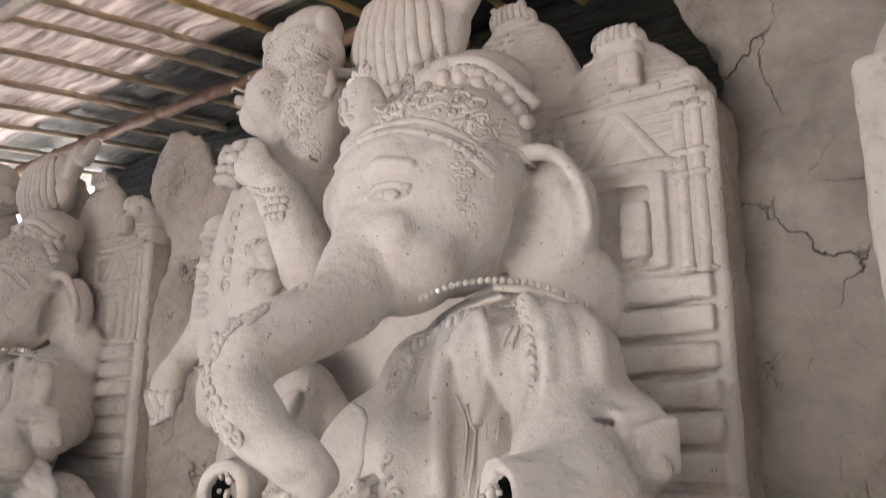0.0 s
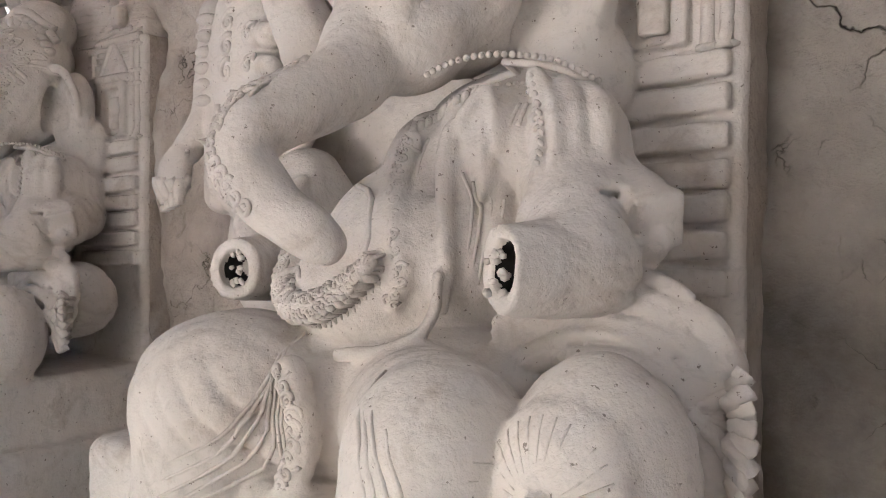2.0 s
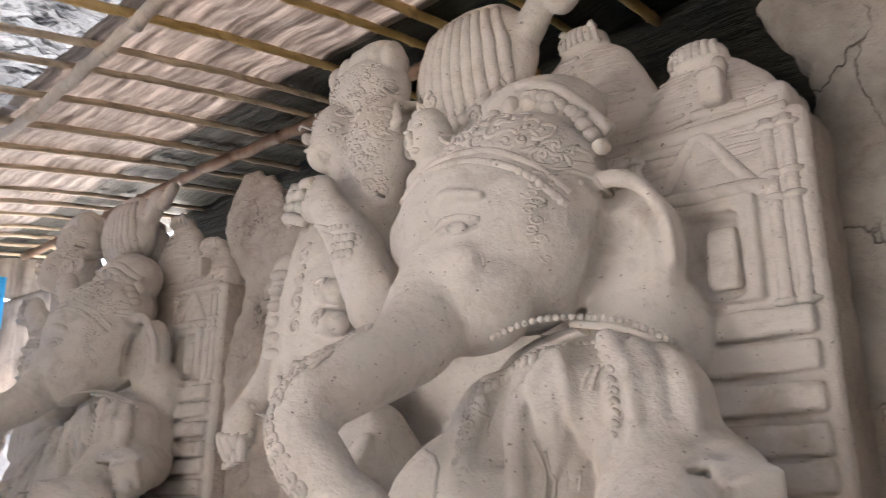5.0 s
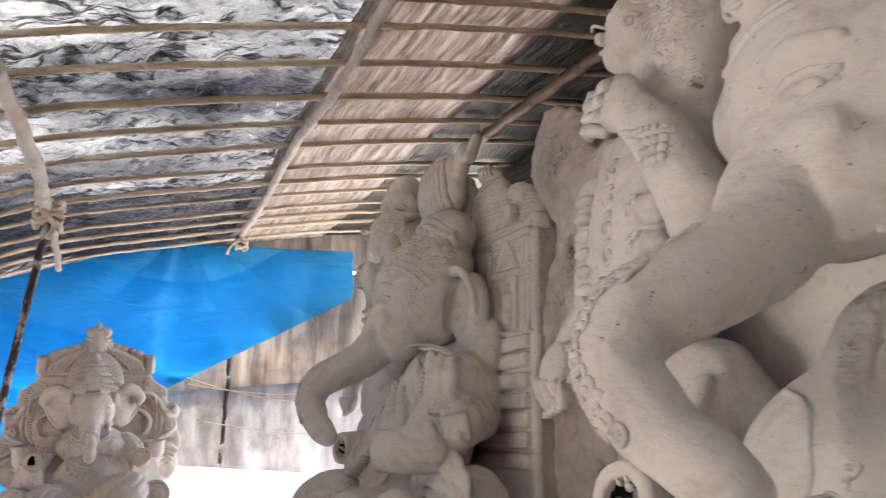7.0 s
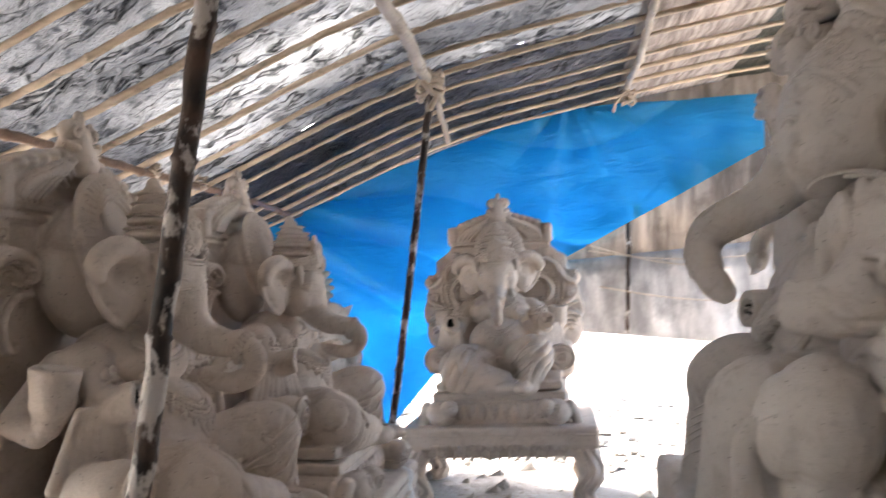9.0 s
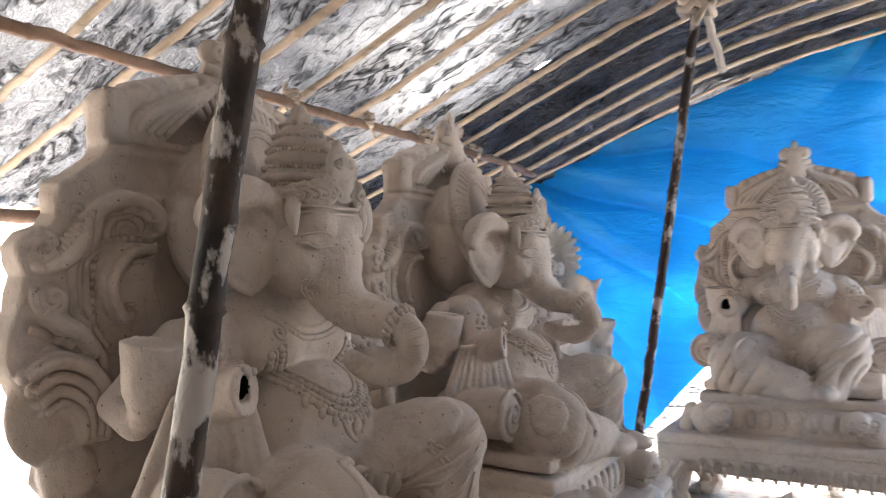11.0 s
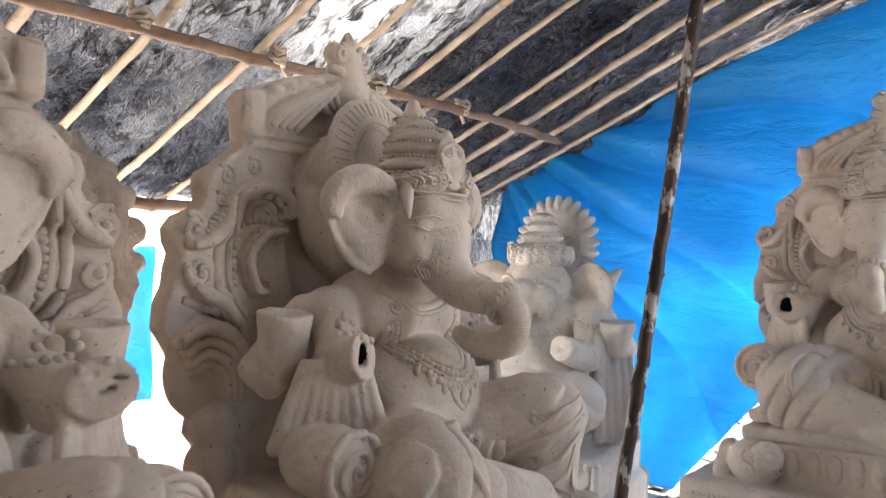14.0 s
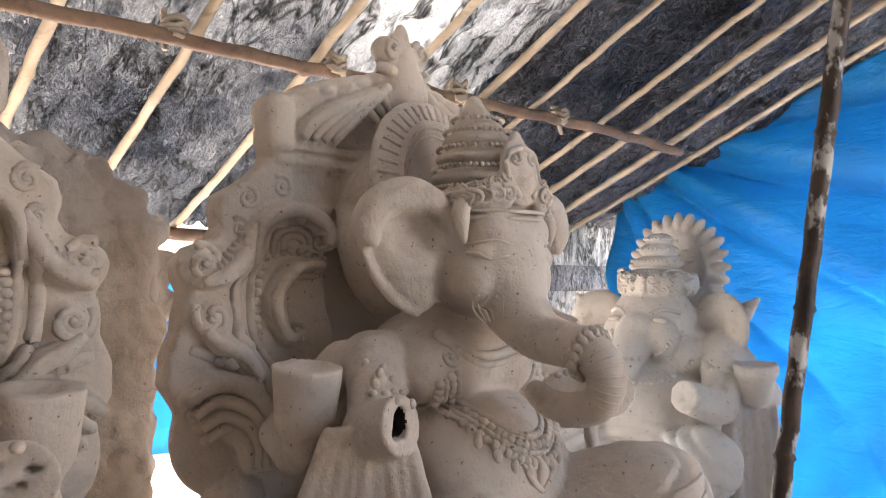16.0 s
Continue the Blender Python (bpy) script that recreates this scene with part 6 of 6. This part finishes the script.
spots, p = [], -5.0
while p < 3.8:
    spots.append(p)
    p += rng.uniform(0.30, 0.39)
spots += [4.02, 4.43, 4.87, 5.27, 5.71, 6.03, 6.54, 6.86, 7.22, 7.58]
for p in spots:
    s0 = -3.4 + rng.uniform(-0.1, 0.2)
    o = rng.uniform(-0.02, 0.02)
    pts = [(s, p + o * (s + 1.86) + 0.015 * math.sin(s * 1.7 + p), roof_z(s) + 0.058) for s in np.linspace(s0, 2.95, 22)]
    r = rng.uniform(0.014, 0.021) * (1.2 if p < 2.2 else 1)
    v, f = bamboo_line([shed(*q) for q in pts], r, rng, 0.36, 0.003, 8)
    b = mesh_object("bamboo_rafter", v, f, BAMBOO_YELLOW if p < 2.9 else BAMBOO)
    tagged(b, "thin pale bamboo rafter bent under the roofing", "rafter", "bamboo rafters")

for a, d in (((0.75, 7.85, 2.02), (2.0, 7.6, 1.78)), ((0.8, 7.86, 1.95), (2.2, 7.9, 1.9)), ((0.9, 7.85, 1.62), (2.4, 7.8, 1.5))):
    n = 14
    pts = [shed(*(Vector(a).lerp(Vector(d), i / n) - Vector((0, 0, 0.05 * math.sin(math.pi * i / n))))) for i in range(n + 1)]
    v, f = tube_data(pts, [0.006] * (n + 1), 6)
    tagged(mesh_object("tie_cord", v, f, ROPE), "thin pale cord strung across the shed's end", "cord")
pole("end_post", [(1.15, 7.88, 1.2), (1.17, 7.9, 2.0), (1.16, 7.9, 2.5)], 0.02, DARK_POLE, "short dark post behind the hung plastic")
for i, (p, dz) in enumerate(((0.12, 0.0), (0.2, 0.12), (0.28, -0.1), (0.16, -0.2), (0.24, 0.2))):
    pole("split_bamboo", [(2.62, p - 0.12, 2.55 + dz), (2.60, p + 0.05, 2.8 + dz), (2.6, p + 0.2, 3.05 + dz)], 0.022, BAMBOO_YELLOW, "yellow split bamboo against the dark side sheet")

pole("prop_pole", [(-0.60, 2.49, 0.0), (-0.50, 2.58, 1.0), (-0.42, 2.66, 2.0), (-0.33, 2.73, 3.0)], 0.031, DARK_POLE, "dark knotty wooden prop pole splashed with white plaster", 0.4, 12, 0.004)
pole("prop_pole", [(-0.57, 5.36, 0.0), (-0.46, 5.44, 1.0), (-0.36, 5.51, 2.0), (-0.27, 5.58, 2.98)], 0.024, DARK_POLE, "dark knotty wooden prop pole with white paint splashes", 0.4, 12, 0.004)


def rope_knot(at, r, turns, seed):
    """Lashing wound round a joint, with loose ends."""
    g = random.Random(seed)
    pts = []
    for i in range(turns * 10):
        a = 2 * math.pi * i / 10
        pts.append(Vector((r * math.cos(a) * g.uniform(0.8, 1.15), r * math.sin(a) * g.uniform(0.8, 1.15), (i / (turns * 10) - 0.5) * 2.4 * r + g.uniform(-0.4, 0.4) * r)))
    for j in range(3):
        pts.append(pts[-1] + Vector((g.uniform(-1, 1) * r, g.uniform(-1, 1) * r, -1.2 * r)))
    v, f = tube_data(pts, [0.28 * r] * len(pts), 6)
    ob = mesh_object("rope_lashing", v, f, ROPE)
    ob.location = shed(*at)
    return tagged(ob, "pale rag and rope lashing on a roof joint", "rope")


rope_knot((-0.28, 5.57, 2.93), 0.075, 6, 1)
rope_knot((1.12, 7.15, 3.20), 0.05, 5, 2)
rope_knot((-0.32, 2.72, 2.93), 0.06, 5, 3)
for i, p in enumerate((4.36, 4.95, 5.55, 6.2)):
    rope_knot((-1.86, p, 2.31), 0.036, 4, 10 + i)
pole("brace_stick", [(-0.26, 5.60, 2.90), (-0.22, 5.95, 2.62)], 0.022, WHITE_POLE, "short pale brace stick lashed to the prop pole", 0.3)

# ---------------- statues ----------------
temple = temple_statue()
temple.matrix_world = Matrix.Translation(shed(0, 1.3, 0)) @ pose(0, 0, 0, 0, 0, -36.87)
tagged(temple, "large unpainted white plaster elephant-headed statue with a temple panel", "statue", "large temple statues")
t2 = copy_thing(temple, Matrix.Translation(shed(0.1, 4.0, 0)) @ pose(0, 0, 0, 0, 0, -36.87))
tagged(t2, "unpainted plaster elephant-headed statue with temple panel, weathered top")

t3 = copy_thing(temple, Matrix.Translation(shed(0.05, -0.93, 0)) @ pose(0, 0, 0, 0, 0, -36.87))
tagged(t3, "white plaster elephant-headed temple statue beside the grey cracked back")

throne = throne_statue()
throne.matrix_world = Matrix.Translation(shed(-1.25, 4.78, -0.04)) @ pose(0, 0, 0, 0, 0, 143.13)
tagged(throne, "unpainted plaster elephant-headed statue on a carved throne", "statue", "throne statues")
copy_thing(throne, Matrix.Translation(shed(-1.25, 3.37, -0.04)) @ pose(0, 0, 0, 0, 0, 143.13))
c3 = copy_thing(throne, Matrix.Translation(shed(0.125, 7.18, 0)) @ pose(0, 0, 0, 0, -2.5, 53.13) @ Matrix.Scale(1.05, 4))
tagged(c3, "whole throne statue standing alone before the blue tarpaulin")

sunburst = sunburst_statue()
sunburst.matrix_world = Matrix.Translation(shed(-1.52, 6.65, 0)) @ pose(0, 0, 0, 0, 0, 62) @ Matrix.Scale(1.07, 4)
tagged(sunburst, "small white plaster statue with a scalloped sunburst behind its crown", "statue")
away = scalloped_back()
away.matrix_world = Matrix.Translation(shed(-1.85, 3.86, 0)) @ pose(0, 0, 0, 0, 0, -36.87)
tagged(away, "statue turned away, its rough cracked scalloped plaster back showing", "statue")

back = rough_back(5, 0.85, 3.1, GREY_ROUGH)
back.matrix_world = Matrix.Translation(shed(2.12, -0.28, 0)) @ pose(0, 0, 0, 0, 0, -36.87)
tagged(back, "grey cracked plaster back of a large statue", "statue", "statue backs")
back2 = rough_back(8, 0.5, 3.05, ROUGH)
back2.matrix_world = Matrix.Translation(shed(2.12, 2.78, 0)) @ pose(0, 0, 0, 0, 0, -36.87)
tagged(back2, "rough stained plaster back of a statue between two others", "statue", "statue backs")

# white plaster lump at the foot of the prop pole
lump = Clay((-0.3, -0.3, -0.02), (0.3, 0.3, 0.62), 0.02)
lump.box((0, 0, 0.26), (0.17, 0.14, 0.28), (3, 4, 10), edge=0.06)
lump.ball((0.1, 0.05, 0.1), (0.16, 0.16, 0.12))
lump.lumps(0.03, 0.2, 2)
ob = lump.finish("plaster_block", [WHITE_SACK])
ob.location = shed(-0.50, 5.22, 0)
tagged(ob, "white plaster block at the foot of a pole", "block")

# crumbs of clay and plaster on the ground
g = random.Random(21)
cv, cf = [], []
for i in range(900):
    s, p = g.uniform(-2.5, 2.6), g.uniform(0.5, 12)
    r = g.uniform(0.015, 0.07) * (1.5 if p > 6.5 else 1)
    q = shed(s, p, 0.2 * r)
    b = len(cv)
    for d in ((1, 0, 0), (0, 1, 0), (-1, 0, 0), (0, -1, 0), (0.3, 0.2, 0.7), (-0.2, 0.1, -0.6)):
        cv.append(tuple(q + Vector(d) * r * g.uniform(0.6, 1.2)))
    for a1, b1 in ((0, 1), (1, 2), (2, 3), (3, 0)):
        cf += [(b + a1, b + b1, b + 4), (b + b1, b + a1, b + 5)]
rub = mesh_object("rubble", cv, cf, EARTH, False)
tagged(rub, "scattered crumbs of dried clay and plaster on the ground", "rubble", kind="stuff")
